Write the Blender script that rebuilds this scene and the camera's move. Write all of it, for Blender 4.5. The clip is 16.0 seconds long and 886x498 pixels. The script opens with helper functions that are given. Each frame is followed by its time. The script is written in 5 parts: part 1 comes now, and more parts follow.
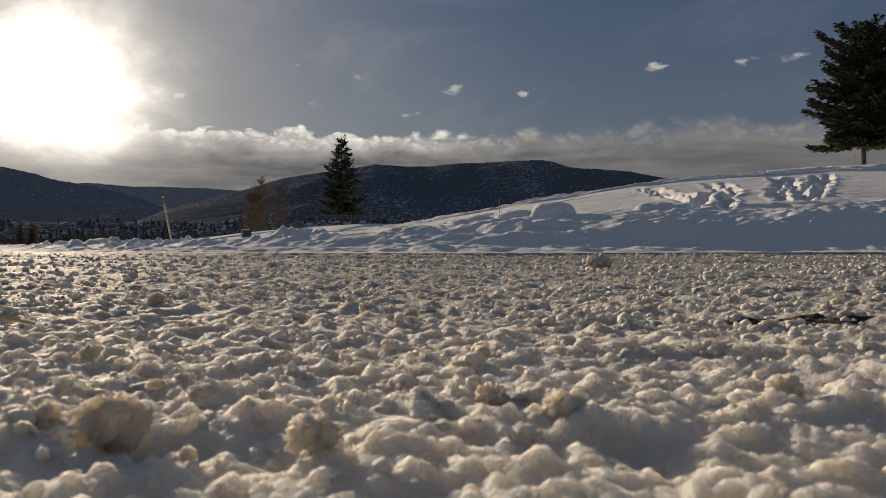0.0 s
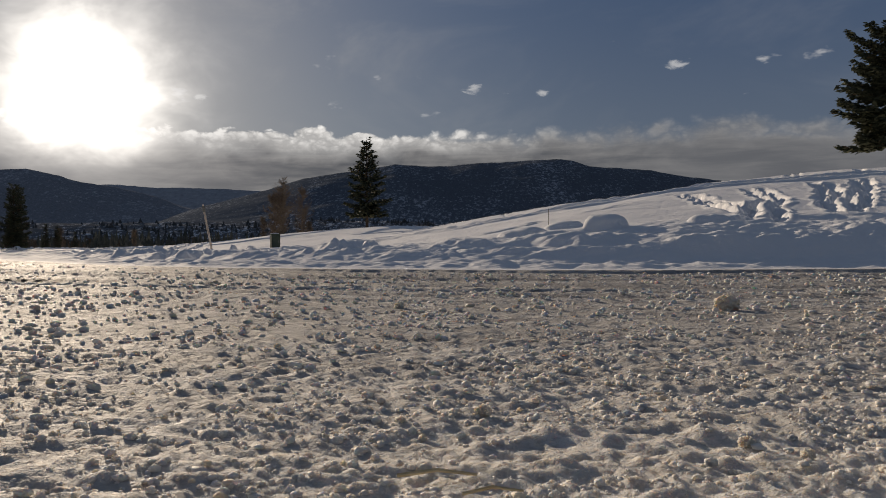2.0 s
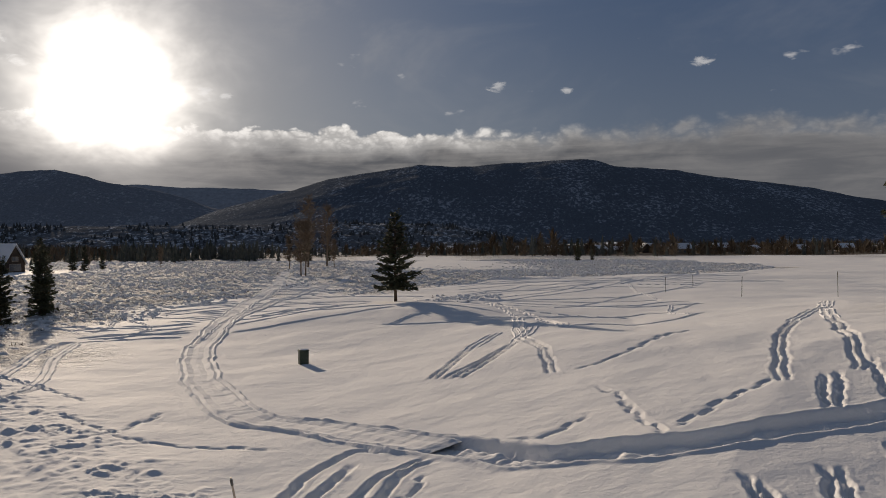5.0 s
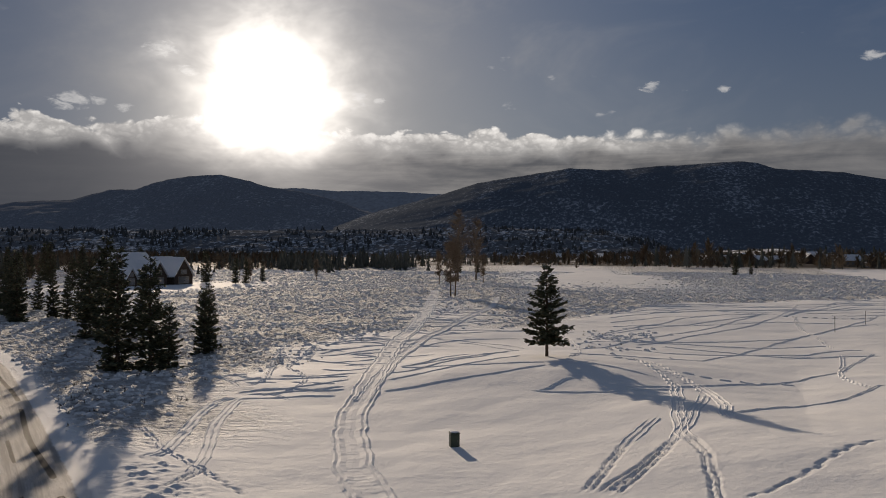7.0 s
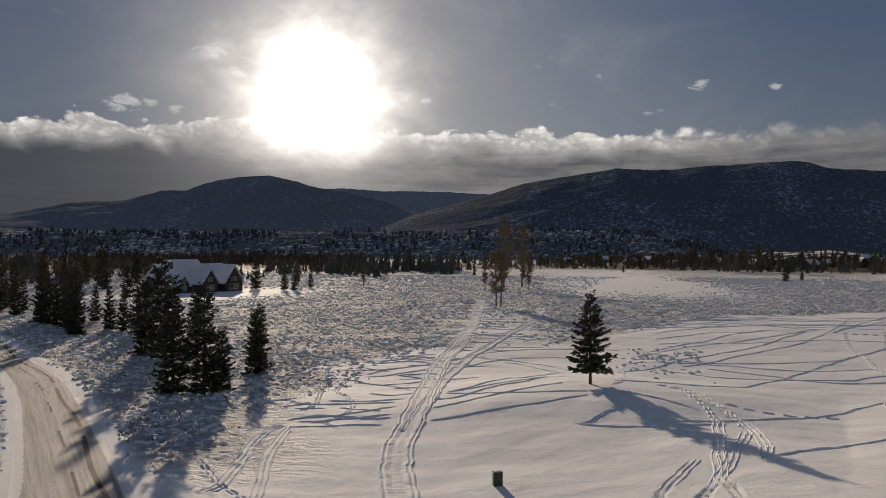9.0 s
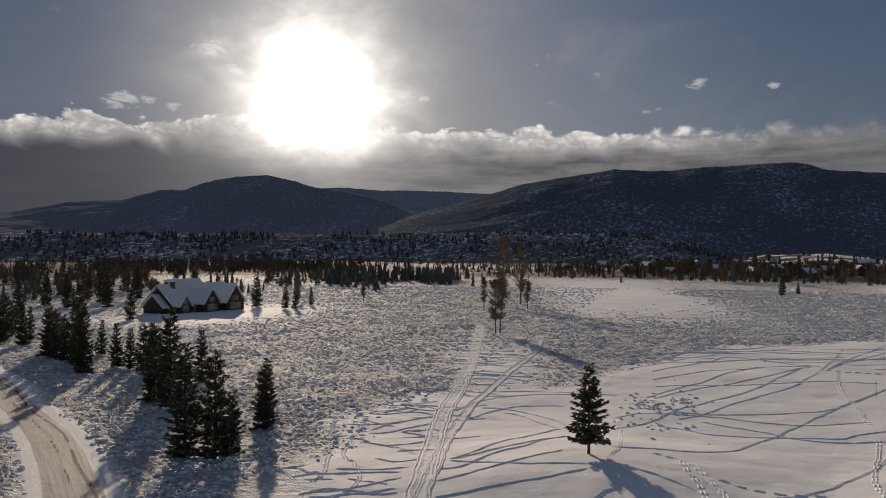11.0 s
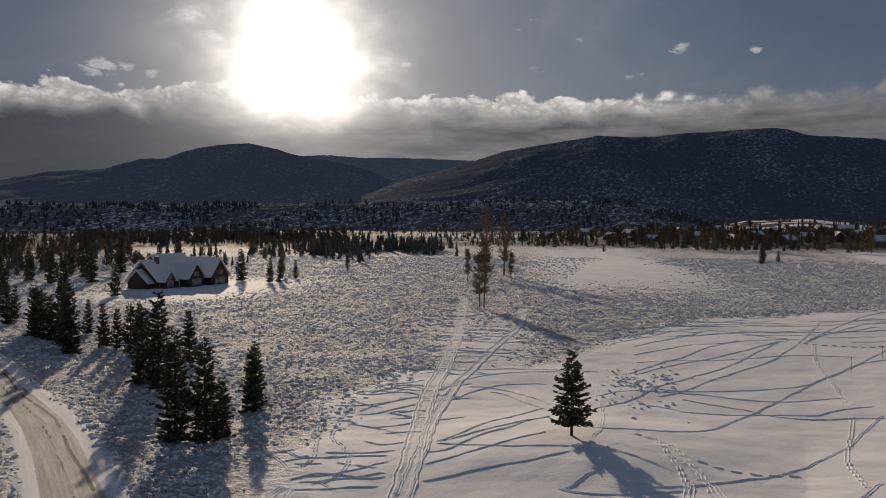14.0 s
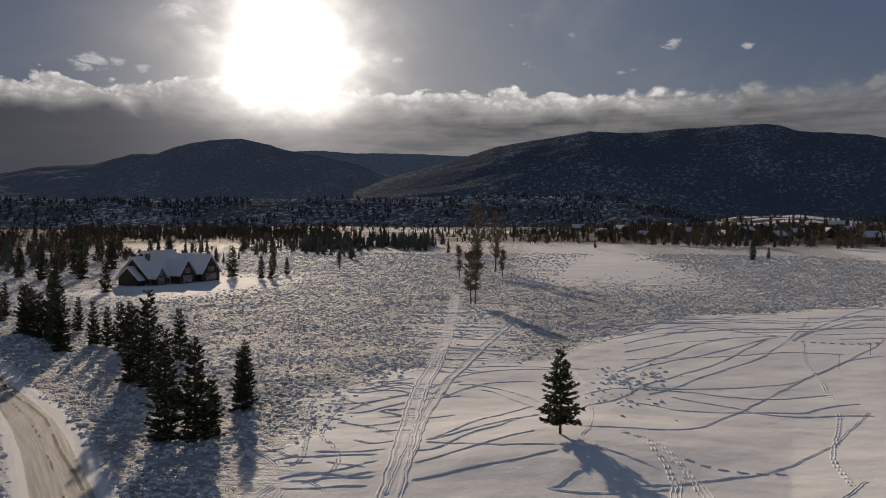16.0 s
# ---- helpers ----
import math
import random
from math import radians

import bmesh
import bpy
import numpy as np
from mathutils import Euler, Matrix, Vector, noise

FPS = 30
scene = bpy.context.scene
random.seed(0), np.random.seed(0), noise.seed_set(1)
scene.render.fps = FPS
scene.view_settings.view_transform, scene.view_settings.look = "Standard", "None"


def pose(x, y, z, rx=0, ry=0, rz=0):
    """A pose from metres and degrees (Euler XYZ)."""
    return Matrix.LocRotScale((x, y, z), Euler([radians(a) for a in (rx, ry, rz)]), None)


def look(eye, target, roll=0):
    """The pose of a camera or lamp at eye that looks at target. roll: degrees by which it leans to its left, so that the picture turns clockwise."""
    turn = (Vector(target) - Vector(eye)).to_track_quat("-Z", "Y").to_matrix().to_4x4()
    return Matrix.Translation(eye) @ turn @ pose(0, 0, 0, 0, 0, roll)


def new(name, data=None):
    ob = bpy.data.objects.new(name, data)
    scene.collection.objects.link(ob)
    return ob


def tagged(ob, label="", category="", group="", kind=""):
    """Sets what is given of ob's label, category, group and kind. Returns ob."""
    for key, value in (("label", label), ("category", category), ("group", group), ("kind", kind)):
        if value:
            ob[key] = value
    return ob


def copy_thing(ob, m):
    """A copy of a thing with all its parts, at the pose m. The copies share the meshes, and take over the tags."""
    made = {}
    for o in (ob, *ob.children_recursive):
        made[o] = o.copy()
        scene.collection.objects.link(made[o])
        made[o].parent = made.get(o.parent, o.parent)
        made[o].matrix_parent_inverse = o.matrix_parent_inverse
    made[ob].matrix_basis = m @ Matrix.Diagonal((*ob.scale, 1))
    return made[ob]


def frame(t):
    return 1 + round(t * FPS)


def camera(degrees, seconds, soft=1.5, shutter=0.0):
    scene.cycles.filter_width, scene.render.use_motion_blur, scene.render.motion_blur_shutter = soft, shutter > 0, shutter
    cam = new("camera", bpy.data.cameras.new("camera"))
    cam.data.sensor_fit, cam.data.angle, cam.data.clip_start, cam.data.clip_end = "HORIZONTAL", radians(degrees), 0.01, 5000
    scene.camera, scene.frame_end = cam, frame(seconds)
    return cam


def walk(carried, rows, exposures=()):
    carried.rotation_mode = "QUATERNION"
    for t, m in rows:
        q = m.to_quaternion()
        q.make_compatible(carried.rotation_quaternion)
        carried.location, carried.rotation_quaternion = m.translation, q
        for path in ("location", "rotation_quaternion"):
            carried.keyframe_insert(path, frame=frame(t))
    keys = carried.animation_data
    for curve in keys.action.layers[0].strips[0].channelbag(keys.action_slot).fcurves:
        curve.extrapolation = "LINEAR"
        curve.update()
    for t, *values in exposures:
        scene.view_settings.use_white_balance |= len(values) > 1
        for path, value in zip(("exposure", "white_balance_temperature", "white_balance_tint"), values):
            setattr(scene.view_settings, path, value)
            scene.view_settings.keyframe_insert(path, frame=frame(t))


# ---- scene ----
cam = camera(52.0, 16.0, 0.8)
cam.data.dof.use_dof, cam.data.dof.focus_distance, cam.data.dof.aperture_fstop = True, 2.2, 30.0
PATH = [
    (0.0, (0.002, 0.000, 0.070), (0.002, 10.000, 0.062), -0.13),
    (0.5, (0.000, 0.000, 0.070), (-0.090, 10.000, 0.064), -0.17),
    (1.0, (0.001, 0.000, 0.070), (-0.116, 9.999, 0.066), -0.26),
    (1.5, (-0.002, -0.000, 0.070), (-0.125, 9.999, 0.064), -0.26),
    (2.0, (-0.385, -0.046, 0.221), (-0.603, 9.952, 0.211), -0.32),
    (2.5, (-0.452, -0.160, 0.967), (-0.849, 9.832, 0.954), -0.24),
    (3.0, (-0.482, -0.337, 1.902), (-0.879, 9.655, 1.893), -0.28),
    (3.5, (-0.483, -0.406, 2.768), (-0.885, 9.586, 2.744), -0.39),
    (3.7, (-0.514, -0.354, 3.141), (-0.892, 9.639, 3.088), -0.41),
    (5.8, (-0.916, 2.577, 7.350), (-1.499, 12.560, 7.334), -0.26),
    (6.0, (-0.914, 2.675, 7.751), (-1.524, 12.657, 7.735), -0.23),
    (6.5, (-1.026, 2.677, 8.705), (-2.027, 12.627, 8.696), -0.07),
    (7.0, (-1.161, 2.421, 9.378), (-3.259, 12.198, 9.377), 0.16),
    (7.5, (-0.963, 2.219, 9.750), (-3.488, 11.895, 9.754), 0.22),
    (8.0, (-0.899, 2.014, 9.932), (-3.418, 11.692, 9.936), 0.17),
    (8.5, (-0.835, 1.653, 10.514), (-3.337, 11.335, 10.513), 0.23),
    (9.0, (-0.798, 1.215, 11.494), (-3.391, 10.873, 11.487), 0.26),
    (9.2, (-0.735, 1.057, 11.986), (-3.371, 10.703, 11.976), 0.47),
    (11.5, (-0.624, -1.664, 18.220), (-3.162, 8.009, 18.193), 0.31),
    (12.0, (-0.535, -1.931, 18.813), (-3.040, 7.750, 18.794), 0.23),
    (12.5, (-0.509, -2.131, 19.033), (-2.983, 7.558, 18.990), 0.19),
    (13.0, (-0.507, -2.209, 19.053), (-2.946, 7.484, 18.770), 0.14),
    (13.5, (-0.550, -2.266, 19.018), (-2.962, 7.434, 18.735), 0.15),
    (14.0, (-0.532, -2.307, 18.822), (-2.921, 7.396, 18.431), 0.00),
    (14.5, (-0.486, -2.381, 18.906), (-2.852, 7.325, 18.475), -0.04),
    (15.0, (-0.427, -2.511, 18.923), (-2.770, 7.201, 18.481), -0.10),
    (15.5, (-0.364, -2.534, 18.983), (-2.686, 7.182, 18.535), -0.13),
    (16.0, (-0.267, -2.428, 19.120), (-2.572, 7.292, 18.680), 0.01),
]
TINTS = [(0.0, 0.05, 6900, 10), (1.6, 0.05, 6900, 10), (2.0, 0.0, 6550, 11), (2.5, 0.0, 6550, 11), (6.0, 0.0, 6650, 12), (9.0, 0.0, 6650, 12), (12.0, -0.05, 6600, 13), (16.0, -0.08, 6600, 13)]
walk(cam, [(t, look(eye, target, roll)) for t, eye, target, roll in PATH], TINTS)

# ---------------------------------------------------------------- world, sun
SUN_AZ, SUN_EL = -26.5, 12.3        # degrees, clockwise from +y, and above the horizon


def azel_dir(az, el):
    a, e = radians(az), radians(el)
    return Vector((math.sin(a) * math.cos(e), math.cos(a) * math.cos(e), math.sin(e)))


class Nodes:
    """Short hand for building node trees."""

    def __init__(self, tree):
        self.tree = tree
        tree.nodes.clear()

    def add(self, kind, values=None, **props):
        n = self.tree.nodes.new(kind)
        for k, v in props.items():
            setattr(n, k, v)
        for k, v in (values or {}).items():
            if isinstance(v, bpy.types.NodeSocket):
                self.tree.links.new(v, n.inputs[k])
            else:
                n.inputs[k].default_value = v
        return n

    def math(self, op, a, b=0.0, c=None, clamp=False):
        v = {0: a, 1: b}
        if c is not None:
            v[2] = c
        return self.add("ShaderNodeMath", v, operation=op, use_clamp=clamp).outputs[0]

    def ramp(self, x, a, b):
        return self.add("ShaderNodeMapRange", {"Value": x, "From Min": a, "From Max": b}, interpolation_type="SMOOTHSTEP").outputs[0]

    def mix(self, f, a, b, blend="MIX"):
        n = self.add("ShaderNodeMix", data_type="RGBA", blend_type=blend)
        for k, v in ((0, f), (6, a), (7, b)):
            if isinstance(v, bpy.types.NodeSocket):
                self.tree.links.new(v, n.inputs[k])
            else:
                n.inputs[k].default_value = v if not isinstance(v, tuple) else (*v, 1)[:4]
        return n.outputs[2]

    def noise(self, vec, scale, detail=4, rough=0.55, dist=0.0):
        return self.add("ShaderNodeTexNoise", {"Vector": vec, "Scale": scale, "Detail": detail, "Roughness": rough, "Distortion": dist}).outputs["Fac"]


def build_world():
    world = bpy.data.worlds.new("sky")
    scene.world = world
    world.use_nodes = True
    n = Nodes(world.node_tree)
    d = n.add("ShaderNodeTexCoord").outputs["Generated"]
    sep = n.add("ShaderNodeSeparateXYZ", {0: d})
    X, Y, Z = sep.outputs
    el = n.math("MULTIPLY", n.math("ARCSINE", Z), 57.2958)
    az = n.math("MULTIPLY", n.math("ARCTAN2", X, Y), 57.2958)
    sky = n.add("ShaderNodeTexSky", sky_type="NISHITA", sun_disc=False, sun_elevation=radians(SUN_EL), sun_rotation=radians(SUN_AZ), altitude=2200, air_density=1.0, dust_density=0.6, ozone_density=1.5)
    sky.sun_rotation = radians(SUN_AZ)
    # angle from the sun
    dot = n.add("ShaderNodeVectorMath", {0: d, 1: azel_dir(-23.1, 9.5)}, operation="DOT_PRODUCT").outputs["Value"]
    ang = n.math("MULTIPLY", n.math("ARCCOSINE", n.math("MINIMUM", dot, 0.999999)), 57.2958)
    flat = n.add("ShaderNodeCombineXYZ", {0: az, 1: n.math("MULTIPLY", el, 2.2), 2: 0.0}).outputs[0]
    base = n.mix(0.85, n.mix(1.0, sky.outputs[0], (SKY_GAIN, SKY_GAIN, SKY_GAIN), "MULTIPLY"), n.mix(n.ramp(el, 3.0, 17.0), (0.125, 0.150, 0.190), (0.050, 0.085, 0.160)))
    # overhead and behind the sky is veiled all over
    base = n.mix(n.ramp(el, 17.0, 34.0), base, (0.070, 0.093, 0.132))
    base = n.mix(n.math("MULTIPLY", n.ramp(az, -8.0, 12.0), 0.30), base, (0.045, 0.065, 0.110))
    # thin veil of high cloud, thicker towards the sun
    veil = n.math("MULTIPLY", n.ramp(n.noise(flat, 0.075, 5, 0.6, 0.6), 0.45, 0.80), n.math("ADD", 0.25, n.math("MULTIPLY", n.ramp(ang, 40.0, 8.0), 0.35)))
    base = n.mix(veil, base, (0.27, 0.28, 0.30))
    glow1 = n.math("POWER", 2.718, n.math("MULTIPLY", n.math("POWER", n.math("DIVIDE", ang, 11.5), 1.4), -1.0))
    base = n.mix(n.math("MULTIPLY", glow1, 0.85), base, (0.52, 0.49, 0.45))
    base = n.mix(n.math("MULTIPLY", n.ramp(az, -28.0, -39.0), 0.55), base, (0.060, 0.085, 0.140))
    # small bright clouds over the band
    puff = n.math("MULTIPLY", n.ramp(n.noise(n.add("ShaderNodeVectorMath", {0: flat, 1: (3.1, 7.7, 0)}, operation="ADD").outputs[0], 0.30, 4, 0.55), 0.64, 0.74), n.math("MULTIPLY", n.ramp(el, 7.0, 9.0), n.ramp(el, 14.0, 10.5)))
    base = n.mix(n.math("MULTIPLY", puff, 0.75), base, (0.50, 0.50, 0.51))
    for a0, e0, w0 in ((-29.4, 11.9, 1.1), (-27.9, 10.7, 0.8), (-33.2, 8.7, 0.7), (-31.5, 8.3, 0.6), (-16.2, 9.2, 0.45), (0.7, 9.9, 0.75), (5.0, 9.6, 0.5), (13.2, 11.0, 0.7), (-34.5, 8.6, 1.3)):
        q = n.math("ADD", n.math("POWER", n.math("DIVIDE", n.math("SUBTRACT", az, a0), w0), 2.0), n.math("POWER", n.math("DIVIDE", n.math("SUBTRACT", el, e0), w0 * 0.42), 2.0))
        q = n.math("ADD", q, n.math("MULTIPLY", n.math("SUBTRACT", n.noise(flat, 1.1, 5, 0.65, 0.5), 0.5), 5.0))
        base = n.mix(n.math("MULTIPLY", n.ramp(q, 1.0, -0.4), 0.70), base, (0.56, 0.56, 0.56))
    # the cloud bank with a billowing, sunlit top
    big = n.noise(n.add("ShaderNodeCombineXYZ", {0: az, 1: 0.0, 2: 3.0}).outputs[0], 0.10, 3, 0.5)
    puffs = n.add("ShaderNodeCombineXYZ", {0: az, 1: n.math("MULTIPLY", el, 1.5), 2: 5.0}).outputs[0]

    def billow(scale, detail):
        return n.math("MULTIPLY", n.math("ABSOLUTE", n.math("SUBTRACT", n.noise(puffs, scale, detail, 0.5, 0.3), 0.5)), 2.0)

    b1, b2, b3 = billow(0.22, 1), billow(0.60, 2), billow(1.9, 3)
    top = n.math("ADD", 6.95, n.math("MULTIPLY", n.math("SUBTRACT", big, 0.5), 1.5))
    heap = n.math("ADD", n.math("MULTIPLY", b1, 1.7), n.math("ADD", n.math("MULTIPLY", b2, 1.0), n.math("MULTIPLY", b3, 0.30)))
    depth = n.math("SUBTRACT", n.math("ADD", top, heap), el)
    fade = n.ramp(az, 10.0, -6.0)
    edge0 = n.math("ADD", 0.22, n.math("MULTIPLY", n.math("SUBTRACT", 1.0, fade), 1.1))
    bank = n.ramp(n.math("DIVIDE", depth, edge0), -0.2, 1.0)
    soft = n.noise(flat, 0.16, 6, 0.62, 0.8)
    streak = n.noise(n.add("ShaderNodeMapping", {"Vector": flat, "Rotation": (0, 0, radians(-9)), "Scale": (0.16, 0.75, 1.0)}).outputs[0], 1.0, 5, 0.6, 0.5)
    grey = n.mix(n.ramp(n.math("ADD", n.math("MULTIPLY", soft, 0.5), n.math("MULTIPLY", streak, 0.5)), 0.36, 0.68), (0.088, 0.093, 0.104), (0.225, 0.220, 0.216))
    grey = n.mix(n.math("MULTIPLY", n.ramp(az, -23.0, -29.0), 0.92), grey, (0.050, 0.056, 0.070))
    grey = n.mix(n.math("MULTIPLY", n.ramp(az, 0.0, 16.0), 0.55), grey, (0.135, 0.140, 0.152))
    crown = n.math("MULTIPLY", n.ramp(depth, 1.9, 0.1), n.math("ADD", 0.38, n.math("MULTIPLY", n.ramp(n.math("ADD", b2, n.math("MULTIPLY", b3, 0.45)), 0.02, 0.60), 0.75)))
    crown = n.math("MULTIPLY", crown, n.math("ADD", 0.22, n.math("MULTIPLY", fade, 0.78)), clamp=True)
    cloud = n.mix(crown, grey, (0.95, 0.93, 0.89))
    glow2 = n.math("POWER", 2.718, n.math("MULTIPLY", n.math("POWER", n.math("DIVIDE", ang, 8.2), 1.7), -1.0))
    cloud = n.mix(n.math("MULTIPLY", glow2, 0.68), cloud, (0.45, 0.43, 0.42))
    col = n.mix(bank, base, cloud)
    # the blinding patch round the sun, ragged where cloud crosses it
    ragged = n.math("ADD", ang, n.math("MULTIPLY", n.math("SUBTRACT", n.noise(puffs, 0.20, 4, 0.58, 0.3), 0.5), 5.6))
    blaze = n.math("POWER", 2.718, n.math("MULTIPLY", n.math("POWER", n.math("DIVIDE", n.math("MAXIMUM", ragged, 0.0), 3.5), 1.75), -1.0))
    blaze = n.math("MULTIPLY", blaze, n.math("SUBTRACT", 1.0, n.math("MULTIPLY", n.ramp(el, 6.0, 4.2), 0.85)))
    lit = n.add("ShaderNodeVectorMath", {0: (2.6, 2.47, 2.25), 3: blaze}, operation="SCALE").outputs[0]
    col = n.mix(1.0, col, lit, "ADD")
    # below the horizon: plain ground light
    col = n.mix(n.ramp(el, 0.0, -1.5), col, (0.10, 0.10, 0.11))
    bg = n.add("ShaderNodeBackground", {"Color": col, "Strength": 1.0})
    n.add("ShaderNodeOutputWorld", {"Surface": bg.outputs[0]})


SKY_GAIN = 0.05
build_world()
sun_data = bpy.data.lights.new("sun", "SUN")
sun_data.energy, sun_data.angle, sun_data.color = 4.55, radians(0.6), (1.0, 0.822, 0.620)
sun = new("sun", sun_data)
sun.matrix_world = look(azel_dir(SUN_AZ, SUN_EL) * 100, (0, 0, 0))


# ---------------------------------------------------------------- materials
def material(name, rough=0.8):
    m = bpy.data.materials.new(name)
    m.use_nodes = True
    n = Nodes(m.node_tree)
    shader = n.add("ShaderNodeBsdfPrincipled", {"Roughness": rough})
    n.add("ShaderNodeOutputMaterial", {"Surface": shader.outputs[0]})
    place = n.add("ShaderNodeNewGeometry").outputs["Position"]
    return m, n, shader, place


def wire(n, a, b):
    n.tree.links.new(a, b)


def bump(n, shader, height, strength, distance):
    b = n.add("ShaderNodeBump", {"Height": height, "Strength": strength, "Distance": distance})
    wire(n, b.outputs[0], shader.inputs["Normal"])


def snow_material():
    m, n, s, p = material("snow", 0.8)
    big, small, grain = n.noise(p, 0.12, 4), n.noise(p, 3.0, 5), n.noise(p, 60.0, 3)
    c = n.mix(n.ramp(big, 0.3, 0.7), (0.80, 0.81, 0.83), (0.88, 0.88, 0.88))
    # dry grass on the wind-scoured field, its grey also standing in for drift shade
    rough = n.add("ShaderNodeAttribute", attribute_name="stubble").outputs["Fac"]
    st = n.add("ShaderNodeMapping", {"Vector": p, "Rotation": (0, 0, radians(-18)), "Scale": (0.50, 1.15, 1.0)}).outputs[0]
    clumps = n.noise(st, 1.35, 5, 0.70, 0.3)
    raised = n.ramp(clumps, 0.40, 0.60)
    scrub = n.add("ShaderNodeAttribute", attribute_name="scrub").outputs["Fac"]
    cover = n.math("ADD", n.noise(p, 0.11, 5, 0.75), n.math("MULTIPLY", n.math("MAXIMUM", n.math("SUBTRACT", scrub, 1.0), 0.0), 0.25))
    c = n.mix(n.math("MULTIPLY", scrub, n.ramp(cover, 0.34, 0.56), clamp=True), c, n.mix(n.noise(p, 0.4, 3), (0.065, 0.056, 0.050), (0.14, 0.12, 0.10)))
    # grass tips and the painted shade between drifts share this grey
    tuft_shade = n.math("MULTIPLY", n.ramp(n.noise(st, 2.3, 5, 0.75), 0.39, 0.56), rough)
    c = n.mix(n.math("MULTIPLY", tuft_shade, 0.40), c, n.mix(n.noise(p, 7.0, 3), (0.22, 0.20, 0.18), (0.40, 0.38, 0.36)))
    wire(n, c, s.inputs["Base Color"])
    s.inputs["Specular IOR Level"].default_value = 0.03
    h = n.math("ADD", n.math("MULTIPLY", small, 0.030), n.math("ADD", n.math("MULTIPLY", n.noise(p, 14.0, 4, 0.65), 0.010), n.math("MULTIPLY", grain, 0.004)))
    h = n.math("ADD", h, n.math("MULTIPLY", n.math("ADD", n.math("MULTIPLY", raised, 0.20), n.math("MULTIPLY", clumps, 0.45)), rough))
    bump(n, s, h, 1.0, 1.0)
    return m


def road_material():
    m, n, s, p = material("packed_snow", 0.72)
    along = n.add("ShaderNodeAttribute", attribute_name="along").outputs["Fac"]
    across = n.add("ShaderNodeAttribute", attribute_name="across").outputs["Fac"]
    u = n.add("ShaderNodeCombineXYZ", {0: n.math("MULTIPLY", along, 0.12), 1: n.math("MULTIPLY", across, 4.0), 2: 0.0}).outputs[0]
    lanes, big, small, fine = n.noise(u, 1.0, 5, 0.65), n.noise(p, 0.5, 5), n.noise(p, 7.0, 5, 0.65), n.noise(p, 90.0, 4, 0.6)
    c = n.mix(n.ramp(lanes, 0.40, 0.60), (0.28, 0.270, 0.262), (0.62, 0.605, 0.59))
    v = n.add("ShaderNodeCombineXYZ", {0: n.math("MULTIPLY", along, 0.35), 1: n.math("MULTIPLY", across, 9.0), 2: 5.0}).outputs[0]
    c = n.mix(n.math("MULTIPLY", n.ramp(n.noise(v, 1.0, 4, 0.7), 0.56, 0.68), 0.6), c, (0.76, 0.75, 0.74))
    loose = n.add("ShaderNodeAttribute", attribute_name="loose").outputs["Fac"]
    c = n.mix(n.math("MULTIPLY", n.ramp(small, 0.45, 0.75), 0.5), c, (0.38, 0.35, 0.315))
    c = n.mix(n.math("MULTIPLY", n.ramp(fine, 0.35, 0.7), 0.30), c, (0.80, 0.78, 0.755))
    stain = n.math("MULTIPLY", n.ramp(n.noise(p, 28.0, 3), 0.62, 0.76), 0.6)
    c = n.mix(n.math("MULTIPLY", loose, 0.9), c, (0.93, 0.87, 0.775))
    c = n.mix(stain, c, (0.55, 0.46, 0.33))
    # dark specks painted for the tiny shadows of the crumbly relief
    speck_noise = n.math("ADD", n.noise(p, 58.0, 4, 0.72), n.math("MULTIPLY", n.math("SUBTRACT", n.noise(u, 2.0, 4, 0.6), 0.5), 0.35))
    shade_speck = n.math("MULTIPLY", n.ramp(speck_noise, 0.50, 0.62), n.math("SUBTRACT", 0.80, n.math("MULTIPLY", loose, 0.70)))
    c = n.mix(shade_speck, c, (0.34, 0.325, 0.305))
    # dashes of the same shade, put into the colour along the road
    shade_dash = n.add("ShaderNodeCombineXYZ", {0: n.math("MULTIPLY", along, 11.0), 1: n.math("MULTIPLY", across, 26.0), 2: 1.0}).outputs[0]
    shade_dash = n.math("ADD", n.noise(shade_dash, 1.0, 4, 0.7), n.math("MULTIPLY", n.math("SUBTRACT", lanes, 0.5), 0.25))
    c = n.mix(n.math("MULTIPLY", n.ramp(shade_dash, 0.54, 0.64), n.math("SUBTRACT", 0.60, n.math("MULTIPLY", loose, 0.60))), c, (0.20, 0.19, 0.18))
    # coarser painted shade, for stretches where the relief is too fine to show
    shade_mottle = n.add("ShaderNodeCombineXYZ", {0: n.math("MULTIPLY", along, 2.2), 1: n.math("MULTIPLY", across, 10.0), 2: 7.0}).outputs[0]
    c = n.mix(n.math("MULTIPLY", n.ramp(n.noise(shade_mottle, 1.0, 5, 0.75), 0.50, 0.64), n.math("SUBTRACT", 0.55, n.math("MULTIPLY", loose, 0.55))), c, (0.22, 0.21, 0.20))
    # bare asphalt where wheels broke through
    worn = n.add("ShaderNodeAttribute", attribute_name="bare").outputs["Fac"]
    bare = n.math("MULTIPLY", n.ramp(n.math("ADD", n.math("MULTIPLY", worn, 1.25), n.math("MULTIPLY", n.math("SUBTRACT", n.noise(u, 5.0, 4, 0.7), 0.5), 1.0)), 0.55, 0.72), n.ramp(worn, 0.05, 0.4))
    c = n.mix(bare, c, (0.05, 0.045, 0.042))
    spill = n.add("ShaderNodeAttribute", attribute_name="spill").outputs["Fac"]
    c = n.mix(n.ramp(n.math("ADD", spill, n.math("MULTIPLY", n.math("SUBTRACT", n.noise(p, 2.0, 4), 0.5), 0.8)), 0.35, 0.6), c, (0.83, 0.835, 0.85))
    wire(n, c, s.inputs["Base Color"])
